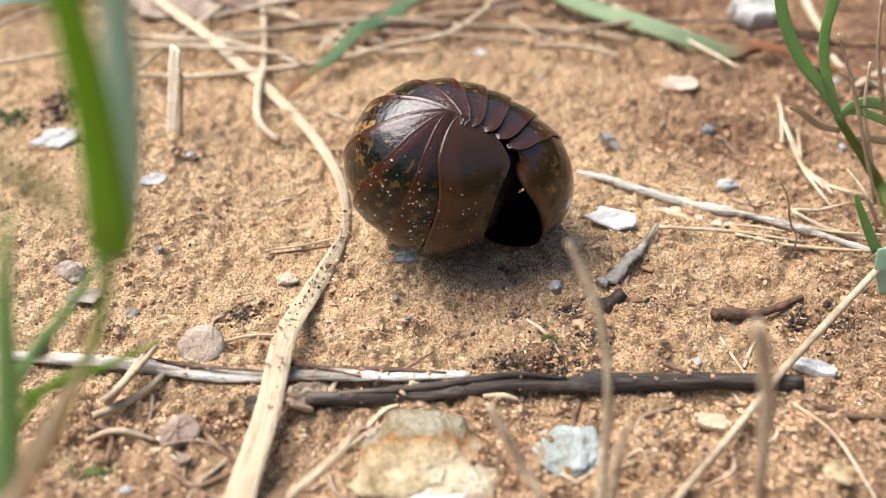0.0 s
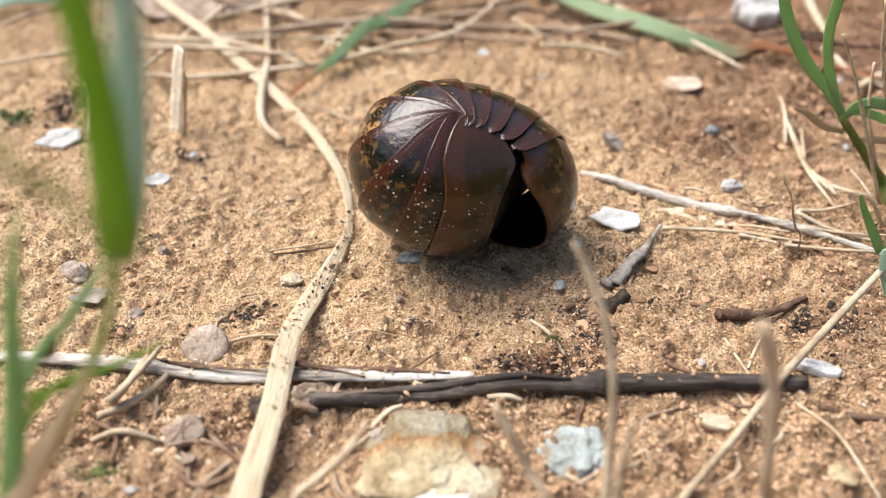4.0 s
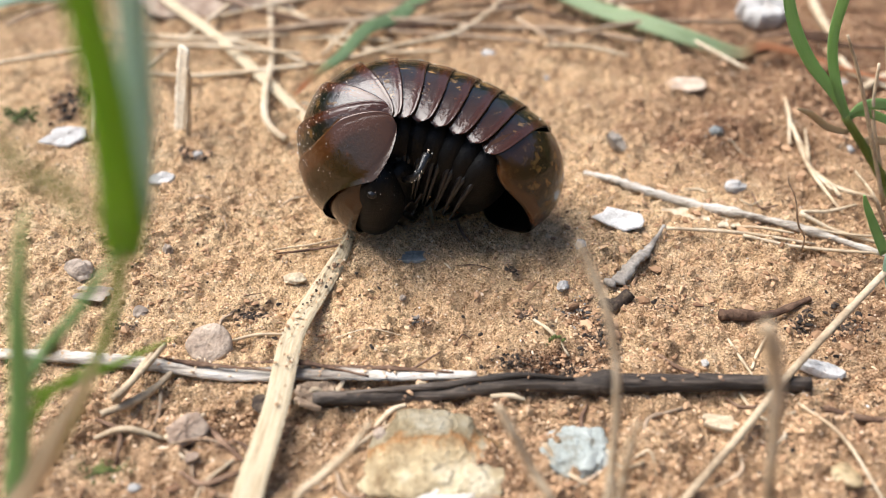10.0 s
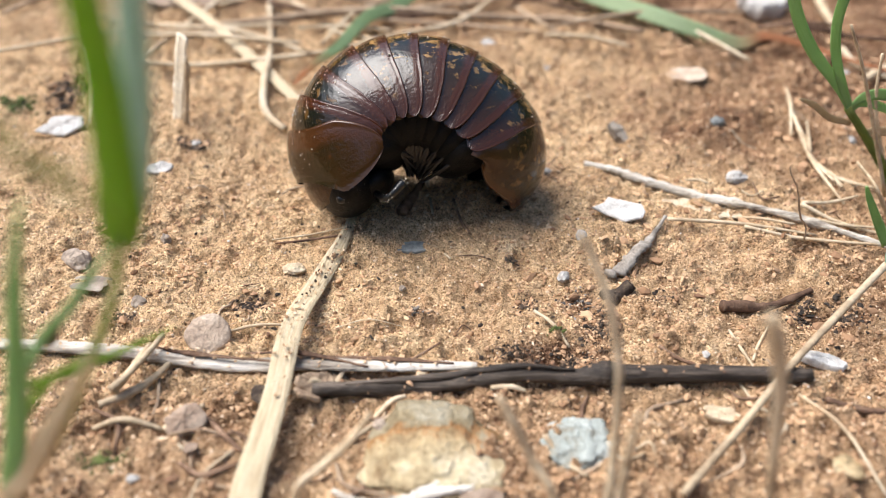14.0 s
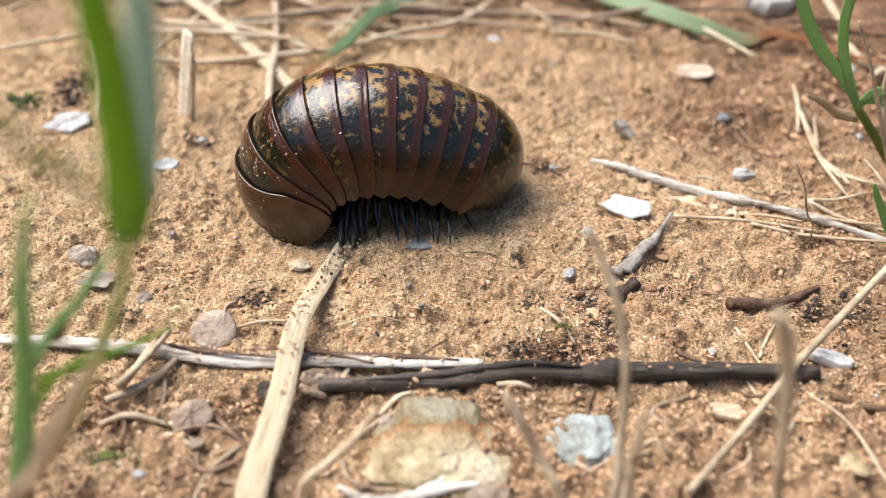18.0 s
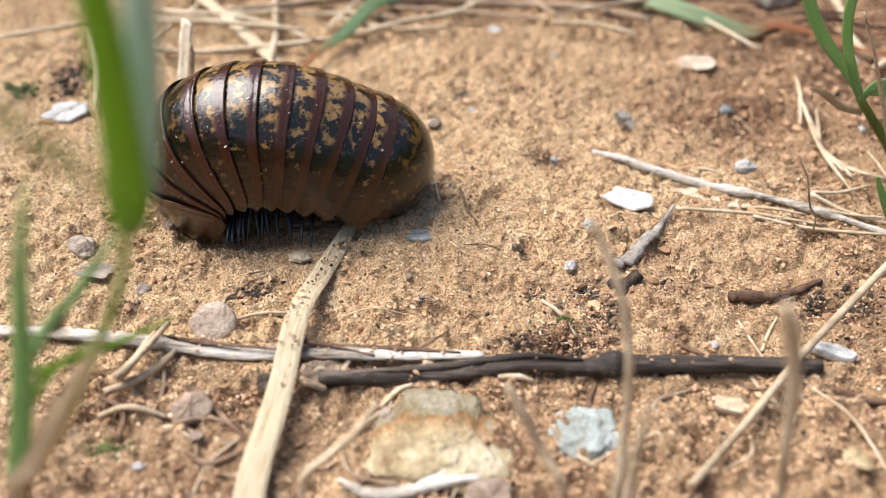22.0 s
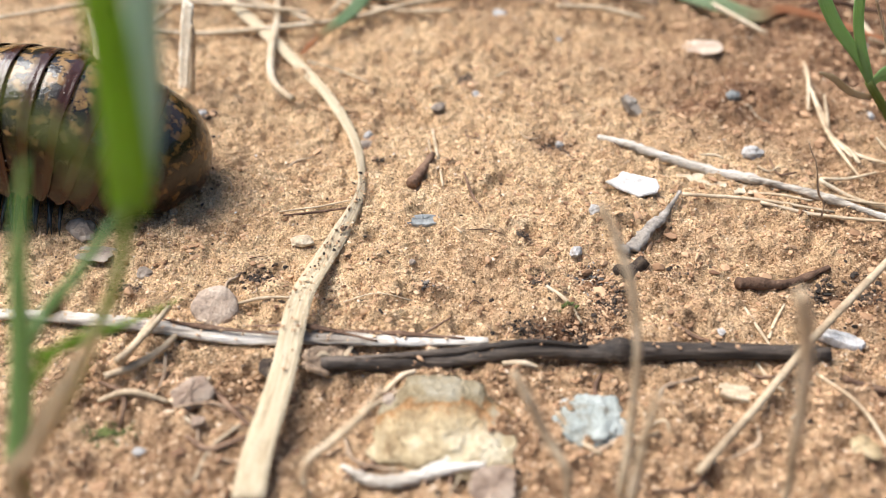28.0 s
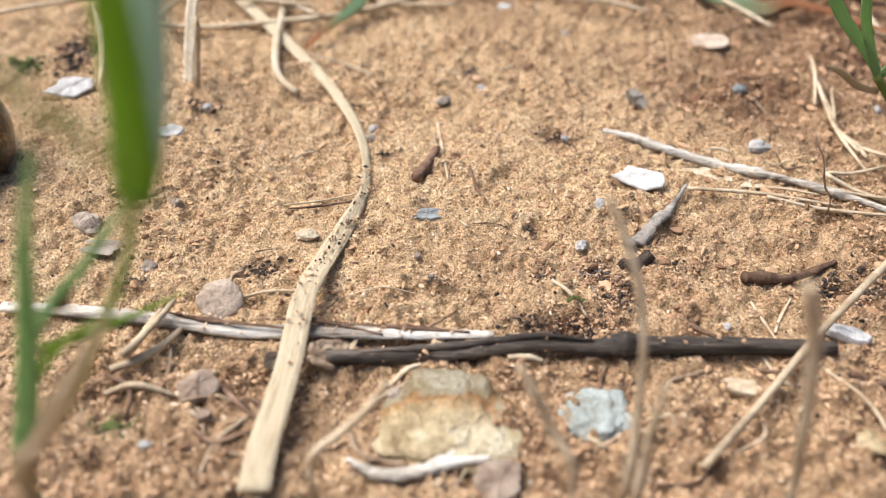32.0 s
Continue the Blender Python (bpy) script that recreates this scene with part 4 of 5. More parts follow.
stem("grass_stalk", [(0.0233, 0.0213), (0.0270, 0.0195), (0.0315, 0.0171), (0.0396, 0.0143), (0.0480, 0.0101), (0.0560, 0.0061), (0.0617, 0.0031), (0.0694, -0.0009)], [0.00039, 0.00087, 0.00076, 0.00065, 0.00044], M_bleached,
     "pale weathered dry stalk half sunk in the sand", "stalk", lift=0.0005, n=50, rough=0.35)
for k, (a, b, c, w) in enumerate((((0.0343, 0.0047), (0.0464, 0.0043), (0.0575, 0.0025), 5), ((0.0461, 0.0032), (0.0546, 0.0017), (0.0681, 0.0002), 5), ((0.0464, 0.0075), (0.0493, 0.0050), (0.0542, 0.0035), 4), ((0.0579, 0.0106), (0.0625, 0.0116), (0.0675, 0.0125), 5), ((0.0572, 0.0098), (0.0627, 0.0071), (0.0693, 0.0032), 6), ((0.0545, 0.0071), (0.0630, 0.0055), (0.0706, 0.0041), 4))):
    stem("dry_stalk", [a, b, c], [w * 0.00006, w * 0.00006, w * 0.00004], M_straw, "thin dry straw stalk lying on the soil", "straw", "thin straws", 0.0009, n=14)
stem("thin_stalk", [(0.0544, -0.0001, 0.0002), (0.0541, -0.0001, 0.0029), (0.0526, -0.0001, 0.0050), (0.0511, -0.0001, 0.0097), (0.0494, -0.0001, 0.0124), (0.0490, -0.0001, 0.0136)], [0.00014, 0.00013, 0.00018, 0.0001, 0.00009, 0.00006], M_stub, "thin dark upright dry stalk", "stalk", free=True, n=12)
bark = stem("bark_twig", [(0.0340, 0.0050), (0.0308, 0.0002), (0.0280, -0.0043), (0.0252, -0.0074), (0.0230, -0.0091)], [0.00027, 0.00070, 0.00111, 0.00100, 0.00099], M_greytwig, "short weathered grey twig with a dark broken end", "twig", lift=0.0012, n=26, rough=0.7, flat=0.6)
part("broken_end", tube_mesh(raised([(0.0216, -0.0132), (0.0236, -0.0126), (0.0258, -0.0116)], 0.001), [0.0006, 0.0012, 0.0008], 10, 8, 0.3), M_black, bark)
stem("brown_twig", [(0.0382, -0.0148), (0.0413, -0.0144), (0.0455, -0.0136), (0.0518, -0.0117)], [0.00088, 0.00096, 0.00064, 0.00041], M_twig, "short brown twig lying on the sand", "twig", lift=0.0009, n=24, rough=0.3)
stem("long_straw", [(0.0627, -0.0107, 0.0067), (0.0614, -0.0113, 0.0052), (0.0442, -0.0277, 0.0030), (0.0345, -0.0380, 0.0018), (0.0270, -0.0457, 0.0009), (0.0257, -0.0470, 0.0003)], [0.00046, 0.00054, 0.00052, 0.00048, 0.00052, 0.00050], M_straw, "long straight pale straw leaning from the grass tuft to the soil", "straw", free=True, n=30, rough=0.08)
for k, (a, b, c, w, name) in enumerate((
        ((-0.0307, -0.0204), (-0.0266, -0.0198), (-0.0220, -0.0192), 5, "straw"), ((-0.0158, -0.0194), (-0.0112, -0.0189), (-0.0065, -0.0191), 2, "straw"), ((-0.0062, -0.0264), (-0.0040, -0.0246), (-0.0014, -0.0225), 4, "twig"),
        ((-0.0274, -0.0009), (-0.0215, 0.0005), (-0.0163, 0.0020), 3, "straw"), ((0.0116, -0.0168), (0.0140, -0.0193), (0.0161, -0.0220), 6, "straw"), ((0.0111, -0.0388), (0.0132, -0.0413), (0.0155, -0.0442), 8, "straw"),
        ((0.0431, -0.0324), (0.0460, -0.0388), (0.0488, -0.0468), 5, "straw"), ((0.0380, -0.0195), (0.0389, -0.0230), (0.0399, -0.0262), 5, "straw"), ((0.0400, -0.0246), (0.0417, -0.0214), (0.0437, -0.0185), 5, "straw"),
        ((0.0275, -0.0238), (0.0297, -0.0254), (0.0320, -0.0267), 6, "twig"), ((0.0050, -0.0317), (0.0075, -0.0315), (0.0093, -0.0317), 8, "straw"), ((-0.0093, -0.0349), (-0.0073, -0.0333), (-0.0056, -0.0324), 8, "straw"),
        ((-0.0305, -0.0344), (-0.0271, -0.0388), (-0.0238, -0.0422), 7, "twig"), ((-0.0301, 0.0495), (-0.0240, 0.0463), (-0.0173, 0.0396), 5, "straw"), ((-0.0049, 0.0248), (-0.0040, 0.0175), (-0.0028, 0.0065), 6, "straw"),
        ((-0.0055, 0.0216), (-0.0050, 0.0184), (-0.0037, 0.0146), 4, "straw"), ((0.0005, 0.0093), (0.0018, 0.0047), (0.0030, 0.0010), 5, "twig"), ((-0.0158, -0.0002), (-0.0226, -0.0011), (-0.0267, -0.0018), 4, "twig"),
        ((0.0459, -0.0335), (0.0499, -0.0340), (0.0553, -0.0344), 10, "twig"), ((-0.0432, -0.0369), (-0.0390, -0.0371), (-0.0346, -0.0371), 9, "straw"), ((-0.0346, -0.0371), (-0.0323, -0.0355), (-0.0308, -0.0330), 12, "straw"))):
    stem("dry_straw" if name == "straw" else "dark_twig", [a, b, c], [w * 0.00004, w * 0.00005, w * 0.00003], M_straw if name == "straw" else M_twig,
         "short dry straw fragment on the soil" if name == "straw" else "short thin dark twig on the soil", name, "scattered " + name + "s", 0.0006, n=14)
fork = stem("forked_twig", [(-0.0429, -0.0346), (-0.0400, -0.0328), (-0.0377, -0.0297), (-0.0354, -0.0262)], [0.0005, 0.0006, 0.0005, 0.0003], M_straw, "small forked brown twig propped on the pale stick", "twig", lift=0.0012, n=20)
part("side_twig", tube_mesh(raised([(-0.0412, -0.0333), (-0.0395, -0.0297), (-0.0387, -0.0257)], 0.0026), [0.0005, 0.0005, 0.0003], 14, 7, 0.25), M_straw, fork)
part("side_twig", tube_mesh(raised([(-0.0414, -0.0338), (-0.0394, -0.0311), (-0.0373, -0.0244)], 0.003), [0.0005, 0.0004, 0.0003], 14, 7, 0.25), M_straw, fork)
root_bit = stem("white_root", [(-0.0131, -0.0467), (-0.0101, -0.0483), (-0.0065, -0.0484), (-0.0022, -0.0472), (0.0026, -0.0468)], [0.0003, 0.0007, 0.0008, 0.0007, 0.0003], M_bleached, "pale peeled root lying before the ochre stone", "root", lift=0.0008, n=30, rough=0.3)
part("side_root", tube_mesh(raised([(-0.0041, -0.0477), (-0.0022, -0.0462), (-0.0013, -0.0457)], 0.001), [0.0005, 0.0005, 0.0003], 10, 7, 0.2), M_bleached, root_bit)
stub = stem("dark_stub", [(-0.0077, 0.0064), (-0.0066, 0.0099), (-0.0046, 0.0153)], [0.0010, 0.0009, 0.0005], M_twig, "small dark stub beside a thin straw", "twig", lift=0.001, n=12, rough=0.3)

# rootlets and scraps strewn before the sticks and over the clearing
for k in range(64):
    near = k < 40
    x = rng.uniform(-0.042, 0.045) if near else rng.uniform(-0.06, 0.06)
    y = rng.uniform(-0.046, -0.027) if near else rng.uniform(-0.02, 0.06)
    a, n = rng.uniform(0, 6.28), rng.uniform(0.001, 0.0034) * (1.3 if near else 0.8)
    bend = rng.gauss(0, 0.5)
    mat, what = ((M_twig, "dark brown"), (M_stub, "brown"), (M_straw, "pale"))[k % 3]
    w = rng.uniform(0.00012, 0.0003) * (1.2 if near else 0.8)
    stem("root_scrap", [(x, y), (x + n * math.cos(a), y + n * math.sin(a)), (x + 2 * n * math.cos(a + bend), y + 2 * n * math.sin(a + bend))], [w * 0.8, w, w * 0.5], mat,
         "tiny " + what + " rootlet scrap on the sand", "rootlet", "rootlet scraps", 0.0003, n=8, rough=0.4, sides=6)

# ---- dry stems and leaves along the far side ----
for k, (pts, w, mat, what) in enumerate((
        ([(-0.0634, 0.0566), (-0.0538, 0.0582), (-0.0399, 0.0598), (-0.0248, 0.0639), (-0.0105, 0.0703), (0.0008, 0.0788), (0.0090, 0.0922), (0.0169, 0.1092)], 9, M_straw, "long bent dry stalk"),
        ([(-0.0519, 0.0766), (-0.0408, 0.0798), (-0.0295, 0.0827), (-0.0138, 0.0850), (0.0021, 0.0864)], 14, M_stub, "dull brown dry stalk"),
        ([(0.0021, 0.0837), (0.0154, 0.0854), (0.0284, 0.0830), (0.0424, 0.0727)], 12, M_stub, "dull brown dry stalk"),
        ([(-0.0471, 0.1133), (-0.0429, 0.0905), (-0.0384, 0.0653), (-0.0374, 0.0520), (-0.0355, 0.0401), (-0.0335, 0.0357), (-0.0302, 0.0315)], 11, M_straw, "pale dry stalk with a hooked end"),
        ([(-0.0650, 0.0620), (-0.0606, 0.0757), (-0.0571, 0.0887), (-0.0539, 0.0995), (-0.0523, 0.1133)], 8, M_straw, "thin pale dry stalk"),
        ([(-0.0438, 0.0976), (-0.0373, 0.0912), (-0.0309, 0.0837)], 9, M_straw, "thin pale dry stalk"),
        ([(-0.0278, 0.0682), (-0.0217, 0.0837), (-0.0131, 0.0977), (-0.0064, 0.1092)], 6, M_straw, "thin pale dry stalk"),
        ([(0.0630, 0.0697), (0.0772, 0.0712), (0.0878, 0.0727), (0.0998, 0.0712)], 8, M_twig, "thin dark stalk"),
        ([(0.0317, 0.1112), (0.0389, 0.1006), (0.0442, 0.0905), (0.0509, 0.0773)], 9, M_straw, "pale dry stalk"),
        ([(-0.1035, 0.0837), (-0.0989, 0.0922), (-0.0947, 0.0995)], 8, M_stub, "thin brown stalk"),
        ([(0.0841, 0.0533), (0.0892, 0.0571), (0.0962, 0.0625)], 12, M_straw, "pale dry stalk"),
        ([(0.0910, 0.1133), (0.0888, 0.0940), (0.0858, 0.0742)], 14, M_straw, "pale dry stalk"),
        ([(0.0849, 0.0682), (0.0855, 0.0598), (0.0917, 0.0520)], 10, M_straw, "pale dry stalk"))):
    s = [0.00016 * w * 0.5] * 3
    stem("far_stalk", pts, [s[0] * 0.8, s[0], s[0] * 0.7], mat, what + " lying on the ground", "stalk", "far dry stalks", 0.002, n=28)
for k in range(26):
    x, y = rng.uniform(-0.075, 0.07), rng.uniform(0.068, 0.108)
    a, n = rng.gauss(0, 0.45) + (3.14 if k % 2 else 0), rng.uniform(0.008, 0.026)
    bend = rng.uniform(-0.25, 0.25)
    stem("dry_straw", [(x, y), (x + n * math.cos(a), y + n * math.sin(a)), (x + 2 * n * math.cos(a + bend), y + 2 * n * math.sin(a + bend))], [0.0004, 0.0006, 0.0004],
         (M_straw, M_stub, M_twig, M_straw)[k % 4], "dry grass straw in the litter beyond the clearing", "straw", "litter straws", rng.uniform(0.001, 0.004), n=14)
post = blade("split_stalk", [(-0.0513, 0.0365, -0.0005), (-0.0497, 0.0365, 0.0070), (-0.0484, 0.0365, 0.0125), (-0.0472, 0.0365, 0.0172)], [0.0024, 0.0026, 0.0030, 0.0024], M_pale, "short split pale stalk standing in the soil", "stalk", free=True, n=22, facing=(-0.4, -0.7, 0.6), fold=0.35, thick=0.0006, ragged=0.35)
part("splinter", tube_mesh([(-0.0494, 0.0350, 0.0000), (-0.0478, 0.0350, 0.0082), (-0.0470, 0.0352, 0.0135)], [0.0004, 0.0006, 0.0003], 14, 7, 0.5), M_straw, post)
blade("grass_leaf", [(0.0180, 0.1154), (0.0249, 0.1022), (0.0348, 0.0912), (0.0438, 0.0804), (0.0527, 0.0736), (0.0632, 0.0703), (0.0681, 0.0700), (0.0755, 0.0659), (0.0831, 0.0598), (0.0917, 0.0520)], [0.0036, 0.004, 0.004, 0.004, 0.0037, 0.003, 0.002, 0.0013, 0.0009, 0.0006], leaf("fallen_blade", (0.3, 0.42, 0.2), (0.44, 0.55, 0.32), (0.6, 0.68, 0.48), (0.5, 0.66, (0.5, 0.22, 0.1))),
      "green grass leaf with an orange withered tip lying on the ground", "grass blade", "fallen grass blades", 0.0035, n=50, facing=(0, -1, 1))
blade("grass_leaf", [(0.0009, 0.1218), (-0.0055, 0.1006), (-0.0126, 0.0864), (-0.0184, 0.0757), (-0.0234, 0.0639), (-0.0275, 0.0558), (-0.0314, 0.0490)], [0.0028, 0.0034, 0.0033, 0.003, 0.0024, 0.0015, 0.0006], M_grasstip,
      "green grass leaf with an orange withered tip lying on the ground", "grass blade", "fallen grass blades", 0.003, n=40, facing=(0, -1, 1))
blade("grass_leaf", [(-0.1126, 0.0922), (-0.1055, 0.0984), (-0.0964, 0.1044), (-0.0929, 0.1153)], [0.0035, 0.005, 0.005, 0.0035], M_grasspale, "pale green grass leaf lying on the ground", "grass blade", "fallen grass blades", 0.003, n=24, facing=(0, -1, 1))
flake("dead_leaf", (-0.0592, 0.1044), 0.022, 0.012, 0.0008, M_pinkleaf, "pinkish-brown dead leaf on the ground", "leaf", 50, 8, (14, 0), lift=0.002)

# ---- chips, flakes and stones ----
def chip(name, cx, w, seed, mat, label, category, turn=0, thick=0.0008, ratio=0.6, tilt=(0, 0), jag=0.25, lift=0.0004):
    return flake(name, cx, w, w * ratio, thick, mat, label, category, seed, turn, tilt, "", lift, jag=jag)


flake("wood_chip", (0.0273, 0.0074), 0.00420, 0.00192, 0.0006, M_shard, "white angular wood chip tilted on the sand", "wood chip", 4, -14, (16, 0), "", 0.0012, jag=0.6, square=0.0, corners=3, dome=0.0)
chip("slate_flake", (-0.0057, -0.0022), 0.00311, 9, M_slate, "thin dark slate flake pressed into the sand", "stone flake", 4, 0.0006, 0.42, (4, 0), 0.25)
chip("shell_fragment", (0.0484, -0.0259), 0.00325, 13, M_shard, "white curved shell fragment", "shell", -14, 0.0011, 0.36, (0, 8), 0.2, 0.0008)
chip("round_flake", (-0.0325, -0.0216), 0.00305, 17, M_lilac, "round flat pinkish-grey flake", "stone flake", 5, 0.0012, 0.95, (26, 0), 0.1, 0.0008)
for face in bpy.data.objects["round_flake"].data.polygons:
    face.use_smooth = True
chip("pale_leaf", (-0.0715, 0.0331), 0.00421, 21, M_chip, "whitish dry leaf scrap on the sand", "leaf", 24, 0.0006, 0.55, (16, 0), 0.4, 0.001)
chip("pale_chip", (-0.0501, 0.0193), 0.00235, 23, M_bluechip, "small bluish-white chip on the sand", "chip", 18, 0.0006, 0.6, (14, 0), 0.3, 0.0006)
flake("leaf_piece", (-0.0317, -0.0369), 0.00230, 0.00183, 0.0007, M_pinkleaf, "grey-brown crumpled dead leaf piece on a thin stalk", "leaf", 27, 32, (20, -14), "", 0.0014, jag=0.16, square=0.7, dome=0.25)
chip("dark_scrap", (-0.0302, -0.0412), 0.00105, 29, M_pinkleaf, "small dark leaf scrap", "leaf", 60, 0.0005, 0.6, (10, 10))
chip("white_stone", (0.0745, 0.0912), 0.00653, 31, M_chip, "large white stone chip at the edge of the grass", "stone", 12, 0.004, 0.8, (8, 0), 0.4, 0.001)
chip("pale_leaf", (0.0491, 0.0564), 0.0044, 33, M_lilac, "pale dry leaf scrap half buried in soil", "leaf", -25, 0.0003, 0.6, (6, -8), 0.35)
chip("curled_bark", (0.0309, 0.0331), 0.00274, 35, M_greytwig, "curled grey bark scrap in the soil", "bark", -48, 0.0022, 0.35, (20, 30), 0.3, 0.001)
chip("grey_leaf", (-0.0518, -0.0113), 0.00278, 37, M_pebble, "pale grey leaf scrap pressed into the sand", "leaf", -6, 0.0002, 0.6, (2, 0), 0.5, 0.0)
chip("flat_flake", (0.0426, 0.0108), 0.00841, 47, M_lichen, "pale greenish flat flake under the dry stalk", "stone flake", -6, 0.0002, 0.4, (1, 0), 0.6, 0.0)
chip("brown_leaf", (0.0032, -0.0494), 0.00319, 39, M_pinkleaf, "pinkish-brown dead leaf piece", "leaf", 30, 0.0008, 0.8, (10, 10), 0.4, 0.001)
chip("pale_scrap", (0.0331, -0.0346), 0.00222, 43, M_lichen, "pale wood scrap among brown crumbs", "wood chip", -15, 0.0008, 0.5, (8, 0), 0.4)
stone("ochre_stone", (-0.0024, -0.0407), 0.00876, 0.0070, 0.0021, M_ochre, "flat ochre and grey weathered stone half buried", "stone", 2, 3, 0.38, "", 0.3, 0.18, 5)
stone("bluegreen_stone", (0.0153, -0.0385), 0.00431, 0.0040, 0.0014, M_blue, "flat pale blue-green stone half buried", "stone", 5, -8, 0.3, "", 0.3, 0.0, 5)
for k, ((x, y), s, mat, what, flatness) in enumerate((
        ((-0.0233, -0.0064), 0.00169, M_lichen, "small cream pebble", 0.4), ((0.0165, -0.0090), 0.00108, M_chip, "small white pebble", 0.75), ((0.0202, 0.0001), 0.00114, M_chip, "small white pebble", 0.7),
        ((-0.0440, 0.0001), 0.00096, M_pebble, "small round brown pebble", 0.9), ((-0.0557, -0.0057), 0.00237, M_pebble, "grey angular pebble", 0.7), ((0.0486, 0.0175), 0.00194, M_chip, "pale lumpy pebble", 0.7),
        ((0.0504, 0.0374), 0.00172, M_slate, "dark grey pebble", 0.7), ((0.0742, 0.0323), 0.00105, M_bluechip, "small white pebble", 0.7), ((0.0452, -0.0433), 0.00194, M_ochre, "small ochre pebble", 0.5),
        ((-0.0438, -0.0150), 0.00128, M_pebble, "small grey pebble", 0.6), ((-0.0362, -0.0444), 0.00077, M_chip, "small white pebble", 0.6), ((-0.0069, -0.0113), 0.00057, M_pebble, "small brown pebble", 0.8),
        ((-0.0160, 0.0231), 0.00102, M_chip, "small white pebble", 0.7), ((0.0029, 0.0371), 0.00087, M_bluechip, "small white pebble", 0.7), ((0.0168, 0.0203), 0.00079, M_bluechip, "small white pebble", 0.7),
        ((-0.0163, 0.0198), 0.00160, M_pebble, "dark brown pebble", 0.6), ((-0.0040, 0.0310), 0.00167, M_pebble, "dull flat pebble", 0.4), ((-0.0459, 0.0283), 0.00114, M_chip, "small white pebble", 0.7),
        ((0.0206, 0.0625), 0.00085, M_bluechip, "small white pebble", 0.7), ((0.0085, 0.0711), 0.00150, M_bluechip, "small pale pebble", 0.6), ((0.0831, 0.0598), 0.00143, M_chip, "small white pebble", 0.7),
        ((0.0351, -0.0371), 0.00061, M_pebble, "small pebble", 0.7), ((0.0336, -0.0246), 0.00067, M_chip, "small pale pebble", 0.6), ((-0.0084, -0.0371), 0.00109, M_pebble, "small grey pebble", 0.6))):
    stone("pebble", (x, y), s, s * 0.8, s * flatness, mat, what + " on the sand", "pebble", 60 + k, 37 * k, 0.3, "pebbles", 0.3, 0.2, 3)

# ---- dark humus, crumbs and moss ----
for k, ((x, y), rx, ry, count, size, mat, what) in enumerate((
        ((0.0086, -0.0246), 0.00373, 0.0028, 50, 0.0008, M_humus, "dark crumbled humus"), ((0.0162, -0.0235), 0.00451, 0.003, 70, 0.0009, M_humus, "dark crumbled humus"), ((0.0202, -0.0191), 0.00233, 0.004, 90, 0.0008, M_humus, "dark crumbled humus"),
        ((0.0186, -0.0138), 0.00241, 0.0026, 40, 0.0007, M_ash, "dark grey crumbs"), ((-0.0285, -0.0138), 0.00289, 0.0022, 70, 0.0008, M_humus, "brown earth crumbs"), ((-0.0047, -0.0168), 0.00205, 0.0014, 14, 0.0006, M_ash, "grey-brown crumbs"),
        ((-0.0754, 0.0470), 0.00401, 0.006, 110, 0.0016, M_humus, "dark earth clump"), ((0.0560, -0.0156), 0.00286, 0.003, 60, 0.0009, M_humus, "brown earth crumbs"), ((0.0499, -0.0150), 0.00199, 0.002, 40, 0.0009, M_humus, "brown earth crumbs"),
        ((0.0109, -0.0138), 0.00209, 0.002, 40, 0.0006, M_humus, "brown earth crumbs"), ((-0.0130, 0.0147), 0.002, 0.001, 10, 0.0008, M_humus, "dark crumbs"), ((0.0008, 0.0425), 0.0016, 0.003, 40, 0.0012, M_humus, "dark earth crumbs"),
        ((-0.0451, -0.0186), 0.00265, 0.0015, 40, 0.0006, M_humus, "dark plant scraps"), ((0.0158, 0.0194), 0.004, 0.002, 26, 0.0007, M_humus, "grey-brown crumbs"), ((0.0096, -0.0041), 0.00154, 0.001, 18, 0.0007, M_humus, "dark crumbs"),
        ((-0.0467, 0.0284), 0.00308, 0.002, 30, 0.0012, M_humus, "dark crumbs"), ((0.0295, -0.0132), 0.00274, 0.002, 50, 0.0006, M_humus, "brown plant scraps"))):
    clump("soil_clump", (x, y), rx, ry, count, size, mat, what + " on the sand", "soil", 100 + k)
for k, ((x, y), rx, ry, count) in enumerate((((-0.0406, -0.0418), 0.0030, 0.0012, 90), ((0.0143, -0.0200), 0.0008, 0.0008, 24), ((-0.0834, 0.0419), 0.004, 0.003, 40))):
    clump("moss_patch", (x, y), rx, ry, count, 0.0006 if k < 2 else 0.0012, M_moss, "small patch of green moss on the soil", "moss", 130 + k)

# ---- grass tuft close to the camera ----
tuft = tagged(new("grass_tuft"), "green grass tuft with broad soft blades and a withered base", "grass")
def tuft_blade(name, pts, widths, mat, **k):
    low = min(p[2] for p in pts) < 0.02
    return blade(name, rooted(pts) if low else pts, [*widths, widths[-1] * 0.8] if low else widths, mat, "", "", free=True, parent=tuft, **k)


